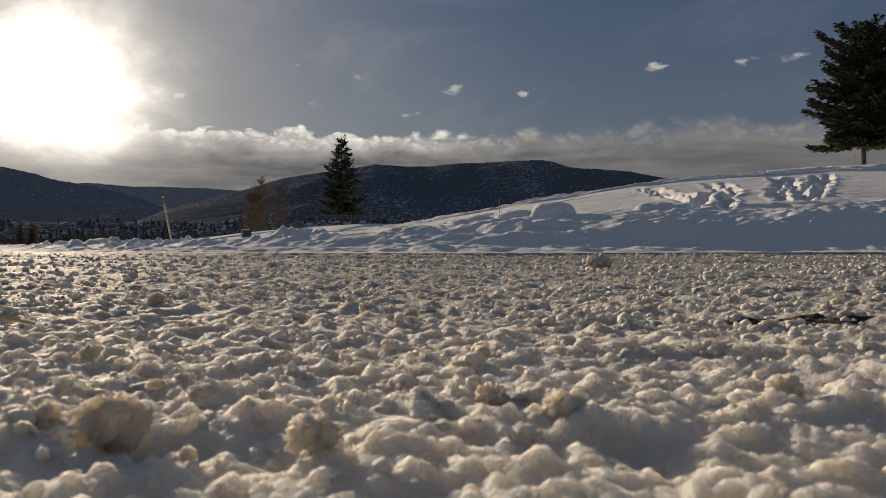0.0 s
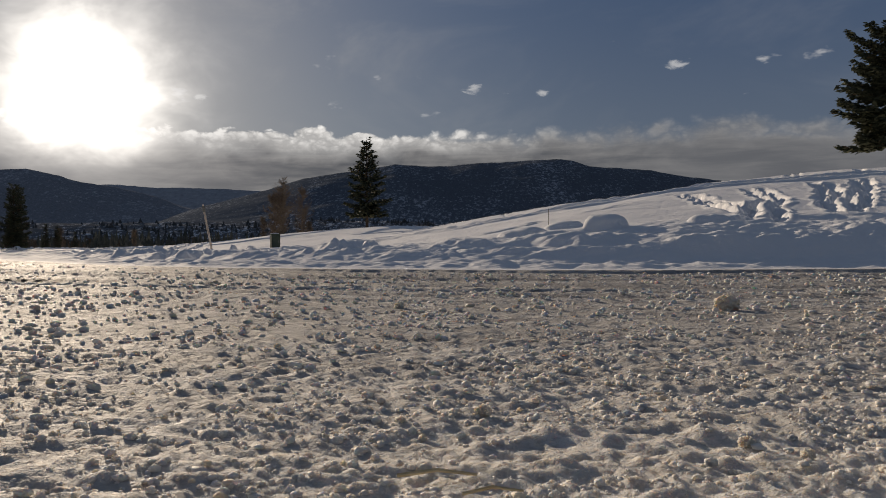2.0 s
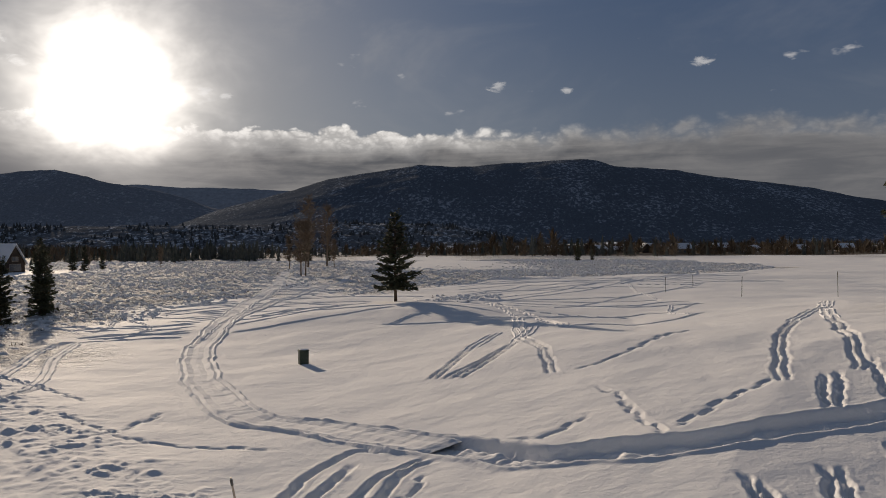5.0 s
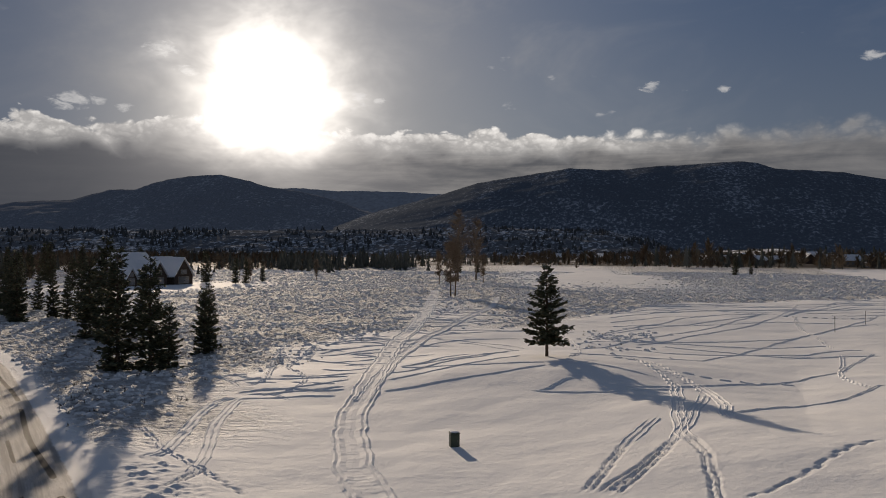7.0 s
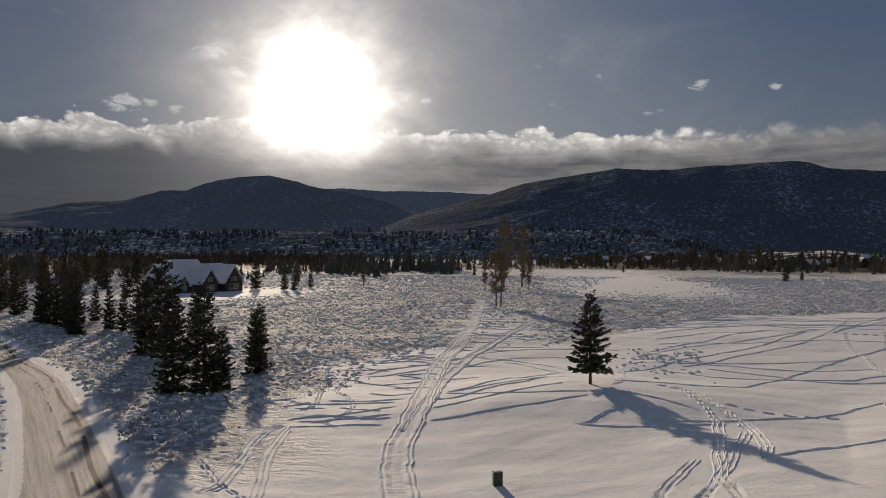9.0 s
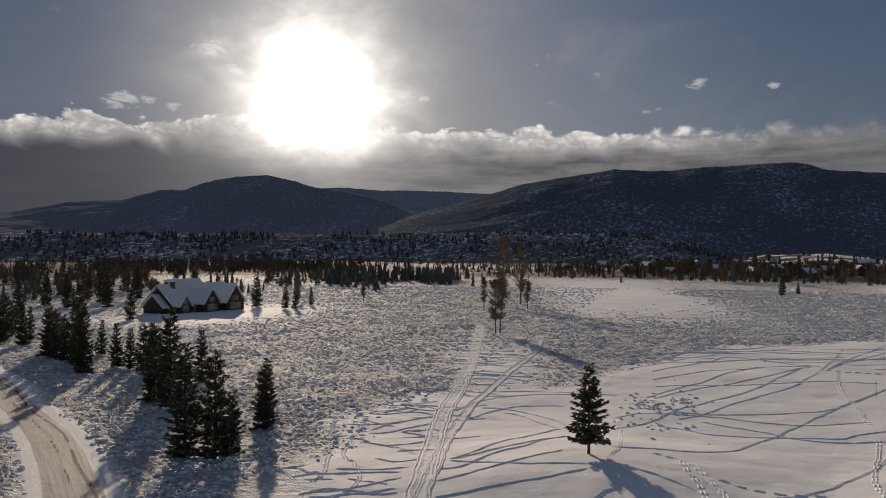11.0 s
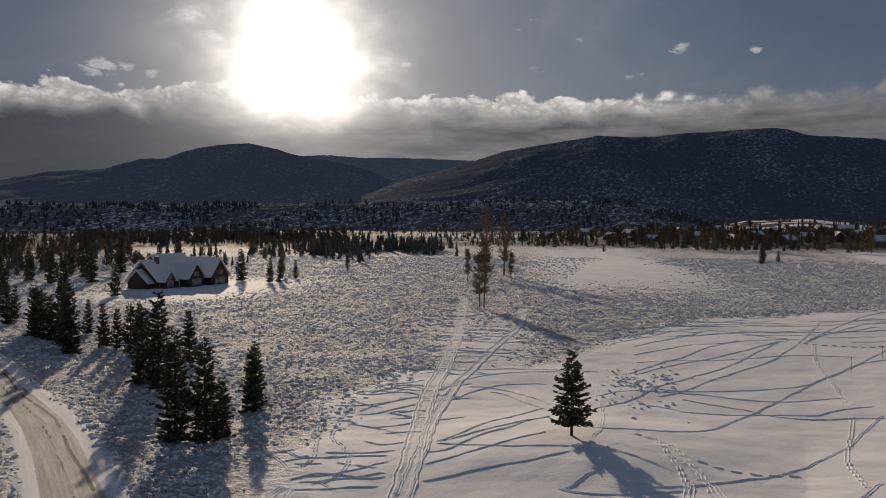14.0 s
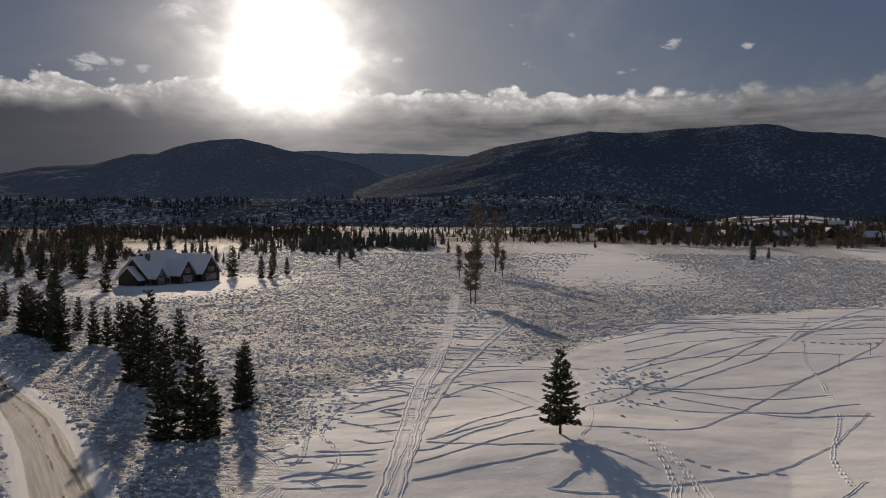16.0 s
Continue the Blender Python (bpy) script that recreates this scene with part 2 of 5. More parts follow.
    s.inputs["Specular IOR Level"].default_value = 0.07
    wire(n, n.math("ADD", 0.10, n.math("MULTIPLY", loose, 0.80)), s.inputs["Subsurface Weight"])
    s.inputs["Subsurface Radius"].default_value = (0.030, 0.026, 0.021)
    s.inputs["Subsurface Scale"].default_value = 1.0
    mid = n.noise(p, 22.0, 5, 0.7)
    h = n.math("ADD", n.math("MULTIPLY", mid, 0.075), n.math("MULTIPLY", fine, 0.020))
    h = n.math("ADD", h, n.math("MULTIPLY", n.noise(p, 320.0, 3, 0.7), 0.0042))
    bump(n, s, h, 0.7, 1.0)
    return m


def forest_material(name, tree, snow_c, scale, lo, hi):
    m, n, s, p = material(name, 0.95)
    sp = n.add("ShaderNodeMapping", {"Vector": p, "Scale": (1, 0.45, 0.8)}).outputs[0]
    dots = n.noise(sp, scale, 3, 0.75)
    patch = n.noise(sp, scale * 0.06, 4, 0.6)
    grain = n.noise(sp, scale * 2.3, 2, 0.7)
    f = n.ramp(n.math("ADD", dots, n.math("MULTIPLY", n.math("SUBTRACT", patch, 0.5), 0.38)), lo, hi)
    dark = n.mix(grain, tuple(v * 0.55 for v in tree), tuple(v * 1.5 for v in tree))
    wire(n, n.mix(f, dark, snow_c), s.inputs["Base Color"])
    s.inputs["Specular IOR Level"].default_value = 0.0
    return m


def plain(name, a, b, scale, rough=0.85, bumpy=0.0, spec=0.3):
    m, n, s, p = material(name, rough)
    f = n.noise(p, scale, 5, 0.6)
    info = n.add("ShaderNodeObjectInfo").outputs["Random"]
    c = n.mix(n.ramp(f, 0.3, 0.7), a, b)
    c = n.mix(n.math("MULTIPLY", info, 0.25), c, tuple(v * 0.6 for v in a))
    wire(n, c, s.inputs["Base Color"])
    s.inputs["Specular IOR Level"].default_value = spec
    if bumpy:
        bump(n, s, f, bumpy, 0.02)
    return m


def needle_material():
    m, n, s, p = material("needles", 0.75)
    isl = n.add("ShaderNodeNewGeometry").outputs["Random Per Island"]
    c = n.mix(isl, (0.050, 0.060, 0.036), (0.150, 0.150, 0.090))
    c = n.mix(n.ramp(isl, 0.93, 0.97), c, (0.16, 0.11, 0.06))
    wire(n, c, s.inputs["Base Color"])
    s.inputs["Specular IOR Level"].default_value = 0.2
    return m


def woods_material(name, a, b):
    m, n, s, p = material(name, 0.95)
    isl = n.add("ShaderNodeNewGeometry").outputs["Random Per Island"]
    f = n.math("ADD", n.math("MULTIPLY", isl, 0.6), n.math("MULTIPLY", n.ramp(n.noise(p, 0.03, 3), 0.35, 0.65), 0.4))
    wire(n, n.mix(f, a, b), s.inputs["Base Color"])
    s.inputs["Specular IOR Level"].default_value = 0.0
    return m


SNOW, ROAD = snow_material(), road_material()
NEEDLES = needle_material()
BARK = plain("bark", (0.07, 0.05, 0.035), (0.14, 0.105, 0.075), 6.0, 0.95, 0.6)
PALE_BARK = plain("pale_bark", (0.17, 0.13, 0.09), (0.30, 0.24, 0.18), 4.0, 0.9, 0.4)
TWIG = plain("twigs", (0.17, 0.135, 0.10), (0.29, 0.23, 0.17), 3.0, 0.95)
# far conifers and hill pines: distance haze is mixed into the base colour
FAR_CONIFER = woods_material("far_conifer", (0.075, 0.082, 0.070), (0.19, 0.185, 0.15))
HILL_PINE = plain("hill_pine", (0.085, 0.09, 0.09), (0.13, 0.135, 0.135), 0.1, 0.95, 0.0, 0.0)
BRUSH = woods_material("brush", (0.085, 0.070, 0.052), (0.23, 0.185, 0.135))
SAGE = woods_material("dry_sage", (0.13, 0.115, 0.095), (0.30, 0.27, 0.22))


# ---------------------------------------------------------------- noise on arrays
def hash2(ix, iy, seed):
    h = (ix * 374761393 + iy * 668265263 + seed * 974634777) & 0xFFFFFFFF
    h = ((h ^ (h >> 13)) * 1274126177) & 0xFFFFFFFF
    return ((h ^ (h >> 16)) & 0xFFFF) / 65535.0


def perlin(x, y, seed=0):
    ix, iy = np.floor(x).astype(np.int64), np.floor(y).astype(np.int64)
    fx, fy = x - ix, y - iy
    u, v = fx * fx * fx * (fx * (fx * 6 - 15) + 10), fy * fy * fy * (fy * (fy * 6 - 15) + 10)

    def g(a, b):
        t = hash2(ix + a, iy + b, seed) * 6.28318
        return np.cos(t) * (fx - a) + np.sin(t) * (fy - b)

    return ((g(0, 0) * (1 - u) + g(1, 0) * u) * (1 - v) + (g(0, 1) * (1 - u) + g(1, 1) * u) * v) * 1.4


def fbm(x, y, wave, octaves=4, seed=0, gain=0.5):
    out, amp, k = 0.0, 1.0, 1.0 / wave
    for o in range(octaves):
        out = out + amp * perlin(x * k + 17.3 * o, y * k - 9.1 * o, seed + o)
        amp, k = amp * gain, k * 2.03
    return out


def smooth(x, a, b):
    t = np.clip((x - a) / (b - a), 0, 1)
    return t * t * (3 - 2 * t)


def spline(points, step=0.5):
    """Points evenly along a smooth curve through the given ones."""
    p = np.array(points, float)
    q = np.vstack([2 * p[0] - p[1], p, 2 * p[-1] - p[-2]])
    out = []
    for i in range(1, len(q) - 2):
        a, b, c, d = q[i - 1], q[i], q[i + 1], q[i + 2]
        m = max(2, int(np.linalg.norm(c - b) / step))
        t = np.linspace(0, 1, m, endpoint=False)[:, None]
        out.append(0.5 * (2 * b + (c - a) * t + (2 * a - 5 * b + 4 * c - d) * t ** 2 + (3 * b - a - 3 * c + d) * t ** 3))
    return np.vstack(out + [p[-1:]])


def along_line(x, y, line, reach=None):
    """Distance to a line of points, signed (positive on its left), and the length along it."""
    best, side, where = np.full(x.shape, 1e9), np.zeros(x.shape), np.zeros(x.shape)
    s0 = 0.0
    for a, b in zip(line[:-1], line[1:]):
        d = b - a
        L = math.hypot(*d)
        t = np.clip(((x - a[0]) * d[0] + (y - a[1]) * d[1]) / (L * L), 0, 1)
        ex, ey = x - a[0] - t * d[0], y - a[1] - t * d[1]
        r = ex * ex + ey * ey
        k = r < best
        best = np.where(k, r, best)
        side = np.where(k, np.sign(d[0] * ey - d[1] * ex), side)
        where = np.where(k, s0 + t * L, where)
        s0 += L
    return np.sqrt(best), side, where


# ---------------------------------------------------------------- lie of the land
# the road comes from the right, bends past the launching place and runs off to the left
FIELD_EDGE = spline([(60, 14), (30, 10.2), (14, 8.4), (7, 7.7), (2.2, 7.4), (0.2, 7.5), (-3, 9.2), (-5.5, 11.9), (-8.4, 16.2), (-12.6, 21.9), (-21.4, 33.2), (-27.1, 40.0), (-39.2, 53.9), (-52.7, 68.7), (-66, 80.5), (-89, 101), (-130, 132), (-180, 160)], 1.6)
OUTER_EDGE = spline([(60, -6), (20, -9), (0, -11), (-10, -6), (-13.5, 4), (-17, 14), (-22, 24), (-27.8, 32.4), (-35.7, 42.5), (-51.1, 60.5), (-62.5, 72.0), (-72, 80), (-93, 97), (-132, 124), (-182, 152)], 2.0)
MOUND_AZ = (-60, -14, -9, -5, 0, 6, 12, 19, 26, 45, 80)
MOUND_FAR = (50, 50, 46, 44, 37, 33, 31.5, 32.5, 34, 34, 34)
MOUND_TOP = (0.0, 0.25, 0.9, 1.42, 1.92, 2.07, 2.17, 2.67, 3.17, 3.39, 3.39)


def lie(x, y):
    """Height of the ground without its small relief, the distance to the road's two edges, and the length along it."""
    r, az = np.hypot(x, y), np.degrees(np.arctan2(x, y))
    field, outer, along = np.empty_like(r), np.empty_like(r), np.empty_like(r)
    for pick, skip in ((r < 60, 1), (r >= 60, 5)):
        if pick.any():
            d1, s1, along[pick] = along_line(x[pick], y[pick], FIELD_EDGE[::skip] if skip == 1 else np.vstack([FIELD_EDGE[::skip], FIELD_EDGE[-1:]]))
            d2, s2, _ = along_line(x[pick], y[pick], OUTER_EDGE[::skip] if skip == 1 else np.vstack([OUTER_EDGE[::skip], OUTER_EDGE[-1:]]))
            field[pick], outer[pick] = -d1 * s1, d2 * s2          # > 0 beyond the edge on the field's side, and on the other
    top, far = (sum(np.interp(az + d, MOUND_AZ, v) for d in (-6, -4, -2, 0, 2, 4, 6)) / 7 for v in (MOUND_TOP, MOUND_FAR))
    t = np.clip(field / np.maximum(far - 9.0, 1), 0, 1)
    up = t * (1.25 - 0.25 * t) * smooth(field, 0, 4)
    down = np.exp(-(np.maximum(r - far, 0) / np.interp(az, (8, 20), (26, 55))) ** 2)
    z = top * np.minimum(up, 1.0) * down
    z = z + 1.1 * np.exp(-((x + 6.5) ** 2 / 14 ** 2 + (y - 68) ** 2 / 12 ** 2)) * (field > 0)
    off = np.maximum(field, outer)
    yard = np.exp(-(((x + 121) / 42) ** 4 + ((y - 212) / 50) ** 4))          # level ground round the lodge
    out = smooth(off, 0.0, 3.0) * (1 - yard)
    z = z + out * (0.25 * fbm(x, y, 22.0, 3, 5) * smooth(r, 25, 60) + 0.9 * fbm(x, y, 140.0, 2, 8) * smooth(r, 90, 220))
    return z, field, outer, along


def ground_z(x, y):
    return float(lie(np.array([float(x)]), np.array([float(y)]))[0][0])


# ---------------------------------------------------------------- tracks in the snow
# (kind, half width, depth, points): "pair" two ruts, "rut" one, "steps" footprints, "sled" a packed snowmobile lane
TRACKS = [
    ("sled", 0.60, 0.19, [(34, 42), (22, 33), (14.5, 26.5), (10.1, 23.6), (8.8, 22.8), (7.2, 22.3), (5.7, 21.9), (4.3, 21.7), (2.9, 21.7), (1.6, 22.1), (0.2, 22.6), (-1.5, 24.4), (-2.9, 25.9), (-6.0, 28.8), (-9.0, 31.4), (-11.3, 36.0), (-13.1, 39.9), (-15.3, 46.0), (-16.8, 51.6), (-18.2, 59.0), (-21.3, 73.6), (-24.2, 87.8), (-28.2, 113.8), (-33.7, 144), (-43, 190)]),
    ("sled", 0.36, 0.10, [(-17.2, 54.0), (-18.6, 63.9), (-20.8, 76.5), (-22.6, 93.3), (-23.1, 104.6), (-23.6, 122.1), (-24.4, 149.5), (-27, 172)]),
]
TRACKS += [("path", 0.12, 0.15, p) for p in (
    [(-4.9, 12.3), (-5.2, 14.5), (-5.5, 17.1), (-5.6, 19.8), (-5.3, 22.8), (-4.5, 25.6), (-3.4, 25.1)],
    [(-4.8, 12.8), (-5.2, 16.3), (-5.0, 18.5), (-4.8, 21.1), (-4.2, 24.5)],
    [(-4.2, 11.8), (-4.3, 14.0), (-4.4, 16.4), (-4.2, 18.8), (-3.8, 21.1), (-3.3, 23.0), (-2.2, 24.3)],
    [(-4.0, 12.4), (-4.1, 14.2), (-3.9, 16.0), (-3.7, 18.2), (-3.3, 20.7), (-2.7, 23.3), (-1.8, 23.7)],)]
TRACKS += [("pair", 0.13, 0.09, p) for p in (
    [(-2.9, 34.7), (-2.3, 38.2), (-1.8, 40.9), (-0.6, 45.4), (-0.3, 46.6)],
    [(-2.5, 34.5), (-1.5, 36.8), (-0.2, 40.0), (0.7, 42.9), (2.6, 55.0)],
    [(-2.0, 34.2), (-1.1, 36.5), (0.2, 40.7)],
    [(1.3, 32.5), (1.4, 36.7), (1.2, 40.5), (0.7, 44.1), (1.0, 57.2), (0.6, 58.8)],
    [(2.9, 45.4), (3.1, 52.7), (2.5, 58.4), (1.2, 59.3)],
    [(-22.3, 38.6), (-22.5, 41.1), (-24.3, 46.8), (-25.8, 51.9), (-25.6, 55.3)],
    [(-19.1, 34.3), (-19.1, 36.9), (-20.9, 42.0), (-23.5, 48.5), (-25.1, 54.9)],)]
TRACKS += [("wade", 0.0, 0.17, p) for p in (
    [(4.1, 19.5), (3.8, 16.5), (3.5, 14.3), (3.3, 12.6), (3.3, 11.9)],
    [(4.3, 18.9), (3.9, 15.9), (3.7, 13.8), (3.6, 12.8)],
    [(5.7, 19.6), (4.9, 16.5), (4.5, 14.7), (3.8, 13.1), (3.4, 12.0), (2.9, 10.4)],
    [(6.0, 19.4), (5.0, 15.9), (4.8, 14.8), (4.2, 13.3), (3.7, 11.9), (3.2, 10.2)],
    [(7.5, 20.8), (6.6, 17.7), (5.5, 14.9), (4.9, 13.5), (4.4, 11.8), (4.1, 10.7)],
    [(7.4, 19.5), (6.8, 17.6), (5.7, 14.8), (4.9, 13.1), (4.6, 12.3)],
    [(8.7, 21.2), (7.2, 17.5), (5.9, 14.8), (4.9, 12.3), (4.2, 10.7)],
    [(9.1, 21.5), (6.5, 15.5), (4.8, 11.8)],
    [(12.6, 30.1), (10.4, 24.6)],
    [(7.0, 22.9), (8.4, 27.0)],)]
TRACKS += [("wade", 0.0, 0.17, p) for p in (
    [(7.3, 22.8), (8.9, 27.2)],
    [(8.7, 23.5), (10.4, 28.6)],)]
TRACKS += [("steps", 0.12, 0.075, p) for p in (
    [(-3.7, 16.3), (-3.5, 17.4), (-3.1, 19.4), (-2.6, 21.2), (-2.2, 22.8)],
    [(-0.8, 24.7), (0.3, 24.2), (1.8, 25.6), (2.1, 25.9)],
    [(3.4, 23.0), (4.5, 24.2), (5.9, 25.5), (7.7, 27.3)],
    [(2.3, 29.5), (2.9, 26.5), (3.2, 22.2)],
    [(-16.0, 32.3), (-11.2, 27.9), (-8.1, 26.7), (-6.3, 26.1)],
    [(-13.5, 27.2), (-12.5, 28.9), (-11.9, 32.5)],
    [(-26.1, 44.9), (-22.7, 41.1), (-19.4, 37.9), (-17.1, 35.7), (-15.4, 34.1)],
    [(2.0, 32.3), (3.3, 33.4), (4.6, 35.0), (6.3, 37.7), (8.1, 39.8)],)]
TRACKS += [("steps", 0.12, 0.075, p) for p in (
    [(20.1, 136.3), (17.8, 118.3), (17.6, 108.6), (17.1, 100.0), (16.7, 93.7)],
    [(16.2, 87.0), (14.5, 78.4), (12.7, 70.1), (12.1, 64.4), (12.1, 59.7)],
    [(18.6, 136.8), (21.6, 136.0), (26.1, 136.2), (31.0, 137.9)],
    [(1.7, 63.9), (3.5, 62.5), (5.8, 62.4), (8.8, 63.4)],
    [(-2.9, 70.3), (-1.2, 68.2), (0.1, 62.8), (0.8, 58.7), (0.8, 55.1)],
    [(-1.6, 70.0), (0.5, 65.4), (1.9, 59.9), (2.5, 55.8)],
    [(-0.3, 64.1), (1.2, 61.4), (2.4, 58.4)],
    [(-31.4, 85.2), (-29.5, 76.6), (-27.7, 69.0), (-24.4, 63.6), (-23.0, 59.2), (-23.2, 57.2), (-23.7, 55.3)],
    [(-35.2, 87.1), (-31.3, 75.0), (-26.8, 63.0), (-26.4, 58.7)],)]
TRACKS.append(("steps", 0.12, 0.035, [(-0.5, 13.5), (-0.0, 13.8), (0.5, 14.2), (1.1, 15.2), (1.6, 15.7), (2.4, 16.8), (3.1, 17.4)]))
TRACKS += [("rut", 0.105, 0.10, p) for p in (
    [(-29.0, 78.4), (-27.8, 81.6), (-25.9, 85.0), (-24.7, 87.1)],
    [(-29.1, 77.2), (-26.8, 78.4), (-24.9, 81.4), (-23.8, 83.2)],
    [(-28.5, 73.9), (-26.0, 73.0), (-23.4, 71.3), (-21.1, 68.7)],
    [(-26.6, 63.1), (-24.2, 63.6), (-22.0, 63.8), (-20.2, 64.7)],
    [(-26.1, 61.3), (-23.9, 62.6), (-20.3, 62.9)],
    [(-26.0, 56.9), (-23.8, 57.8), (-22.1, 59.0), (-21.0, 60.7), (-19.9, 61.8)],
    [(-24.4, 55.0), (-23.4, 56.6), (-21.9, 57.2), (-20.2, 58.4), (-19.2, 58.9)],
    [(-25.6, 54.0), (-22.6, 54.7), (-20.5, 55.6), (-18.9, 55.9)],
    [(-18.4, 66.5), (-16.7, 70.1), (-15.2, 74.7), (-13.4, 79.1), (-11.5, 83.8)],
    [(-18.2, 66.5), (-16.0, 69.3), (-13.8, 72.5), (-11.0, 76.6), (-10.2, 77.8)],)]
TRACKS += [("rut", 0.105, 0.10, p) for p in (
    [(-18.4, 66.5), (-15.7, 65.8), (-12.4, 64.6), (-8.9, 64.5), (-6.8, 64.1)],
    [(-19.1, 63.9), (-16.8, 64.5), (-15.0, 68.7), (-12.8, 72.3), (-10.3, 78.6)],
    [(-17.8, 60.3), (-16.1, 61.9), (-13.6, 64.4), (-11.5, 67.0), (-9.3, 69.3)],
    [(-17.1, 56.9), (-15.5, 57.8), (-13.4, 59.1), (-11.2, 60.3), (-8.9, 61.5), (-6.7, 63.4)],
    [(-30.7, 86.7), (-28.5, 91.6), (-25.7, 93.1)],
    [(-23.6, 89.6), (-22.6, 96.0), (-20.3, 101.1), (-16.1, 104.1), (-10.9, 105.6)],
    [(-21.8, 92.8), (-19.5, 93.6), (-16.8, 92.4), (-13.2, 88.2), (-11.0, 84.8)],
    [(-19.1, 91.4), (-17.1, 90.5), (-14.0, 86.0), (-11.2, 82.1)],
    [(-21.5, 86.0), (-20.4, 89.1), (-18.5, 95.0), (-15.1, 97.2), (-12.6, 97.3)],)]
TRACKS += [("rut", 0.105, 0.10, p) for p in (
    [(-20.8, 105.2), (-16.5, 106.4), (-11.0, 106.7), (-7.7, 106.8)],
    [(-7.2, 83.8), (-5.7, 85.7), (-3.7, 89.8), (-1.0, 98.0), (2.1, 104.3), (6.3, 112.3), (10.4, 122.9), (15.6, 137.8)],
    [(-1.5, 92.0), (1.3, 95.7), (4.5, 103.2), (8.9, 112.1), (13.0, 120.3), (17.7, 135.3)],
    [(-7.7, 90.1), (-5.0, 93.7), (-1.0, 94.8), (3.6, 94.5), (7.4, 93.0), (11.8, 93.3), (15.3, 95.7), (17.7, 97.0)],
    [(-2.2, 96.0), (1.9, 96.0), (7.2, 97.9), (12.7, 101.0), (17.1, 107.3)],
    [(-3.6, 87.8), (-0.4, 86.7), (1.7, 85.3), (5.8, 85.5), (9.9, 86.6), (13.0, 87.0), (14.8, 89.0), (17.7, 91.3), (19.5, 92.6)],)]
TRACKS += [("rut", 0.105, 0.10, p) for p in (
    [(0.7, 91.9), (3.4, 90.0), (6.5, 88.3), (9.3, 85.7), (12.8, 85.4), (16.8, 86.4), (19.6, 86.1)],
    [(-6.7, 71.0), (-3.0, 72.1), (0.1, 73.2), (2.4, 75.2), (4.5, 79.9), (7.4, 86.4), (10.0, 92.3), (13.0, 98.8), (17.3, 108.5), (21.9, 117.3), (28.0, 130.9), (32.5, 142.2)],
    [(-4.8, 64.3), (-2.7, 62.8), (-0.7, 61.0), (0.4, 59.7)],
    [(-2.4, 55.8), (0.4, 57.1), (3.0, 59.0), (5.7, 61.4), (7.8, 64.0), (10.2, 67.6), (13.1, 73.5), (16.2, 80.9), (19.1, 88.4)],
    [(-3.7, 105.5), (-0.4, 111.7), (4.5, 118.7), (9.2, 125.8), (13.7, 134.5), (17.5, 140.2)],
    [(-5.0, 105.5), (-1.1, 113.7), (2.4, 121.6), (6.6, 132.1), (10.1, 138.1)],)]
TRACKS += [("rut", 0.105, 0.10, p) for p in (
    [(-4.9, 120.0), (0.3, 127.4), (5.0, 132.9), (12.5, 138.3), (18.5, 141.7)],
    [(-4.6, 113.8), (1.7, 116.9), (8.1, 119.6), (17.0, 124.4), (24.1, 125.3)],
    [(-8.5, 130.0), (-4.7, 136.8), (-0.6, 144.6), (4.9, 151.9)],
    [(-10.3, 132.9), (-5.7, 140.4), (1.3, 154.2), (7.1, 162.3)],
    [(-5.2, 127.3), (2.9, 142.3), (6.5, 149.4), (14.6, 142.9), (19.2, 140.7)],
    [(17.7, 135.3), (22.5, 153.0), (26.1, 169.8)],
    [(19.9, 140.4), (26.7, 157.7), (34.5, 175.5), (44.8, 196.8)],
    [(18.6, 136.8), (24.6, 149.8), (33.2, 164.1), (38.0, 166.7)],
    [(17.1, 107.3), (23.0, 119.6), (28.6, 124.7)],
    [(-10.5, 107.8), (-7.3, 93.3), (-5.6, 74.2), (-5.8, 66.5)],)]
TRACKS += [("rut", 0.105, 0.10, p) for p in (
    [(-7.3, 56.4), (-6.5, 55.9), (-5.5, 58.1), (-4.5, 59.2)],
    [(-7.6, 56.0), (-5.9, 55.1), (-2.7, 54.8), (1.1, 56.5)],
    [(3.0, 46.4), (4.8, 48.9), (7.5, 52.5), (9.9, 54.9), (13.5, 61.7)],
    [(-26.3, 55.8), (-24.5, 57.9), (-21.1, 57.3), (-19.1, 58.0)],)]
TRACKS += [("pair", 0.13, 0.09, p) for p in (
    [(7.0, 26.0), (9.3, 33.5), (13.8, 44.3), (20, 58), (27, 78)],
    [(9.2, 26.7), (10.6, 30.3), (13.4, 39.7), (18.1, 53.6), (24.5, 70.8)])]

# drift lines and old ski lines that cross the snowmobile lane further out, and those that fan out over the far slope
rnd = random.Random(31)
for _ in range(46):
    y0 = rnd.uniform(101, 178)
    x0 = -0.24 * y0 + rnd.uniform(-9, 3)
    length = rnd.uniform(5, 14)
    TRACKS.append(("rut", 0.10, 0.09, [(x0, y0), (x0 + length * 0.5, y0 + rnd.uniform(-1.2, 1.6)), (x0 + length, y0 + rnd.uniform(-2, 3))]))
for _ in range(80):
    x0, y0 = rnd.uniform(-20, 34), rnd.uniform(136, 250)
    length = rnd.uniform(9, 26)
    TRACKS.append(("rut", 0.10, 0.09, [(x0, y0), (x0 + length * 0.5, y0 + length * 0.16 + rnd.uniform(-2, 2)), (x0 + length, y0 + length * rnd.uniform(0.1, 0.7))]))
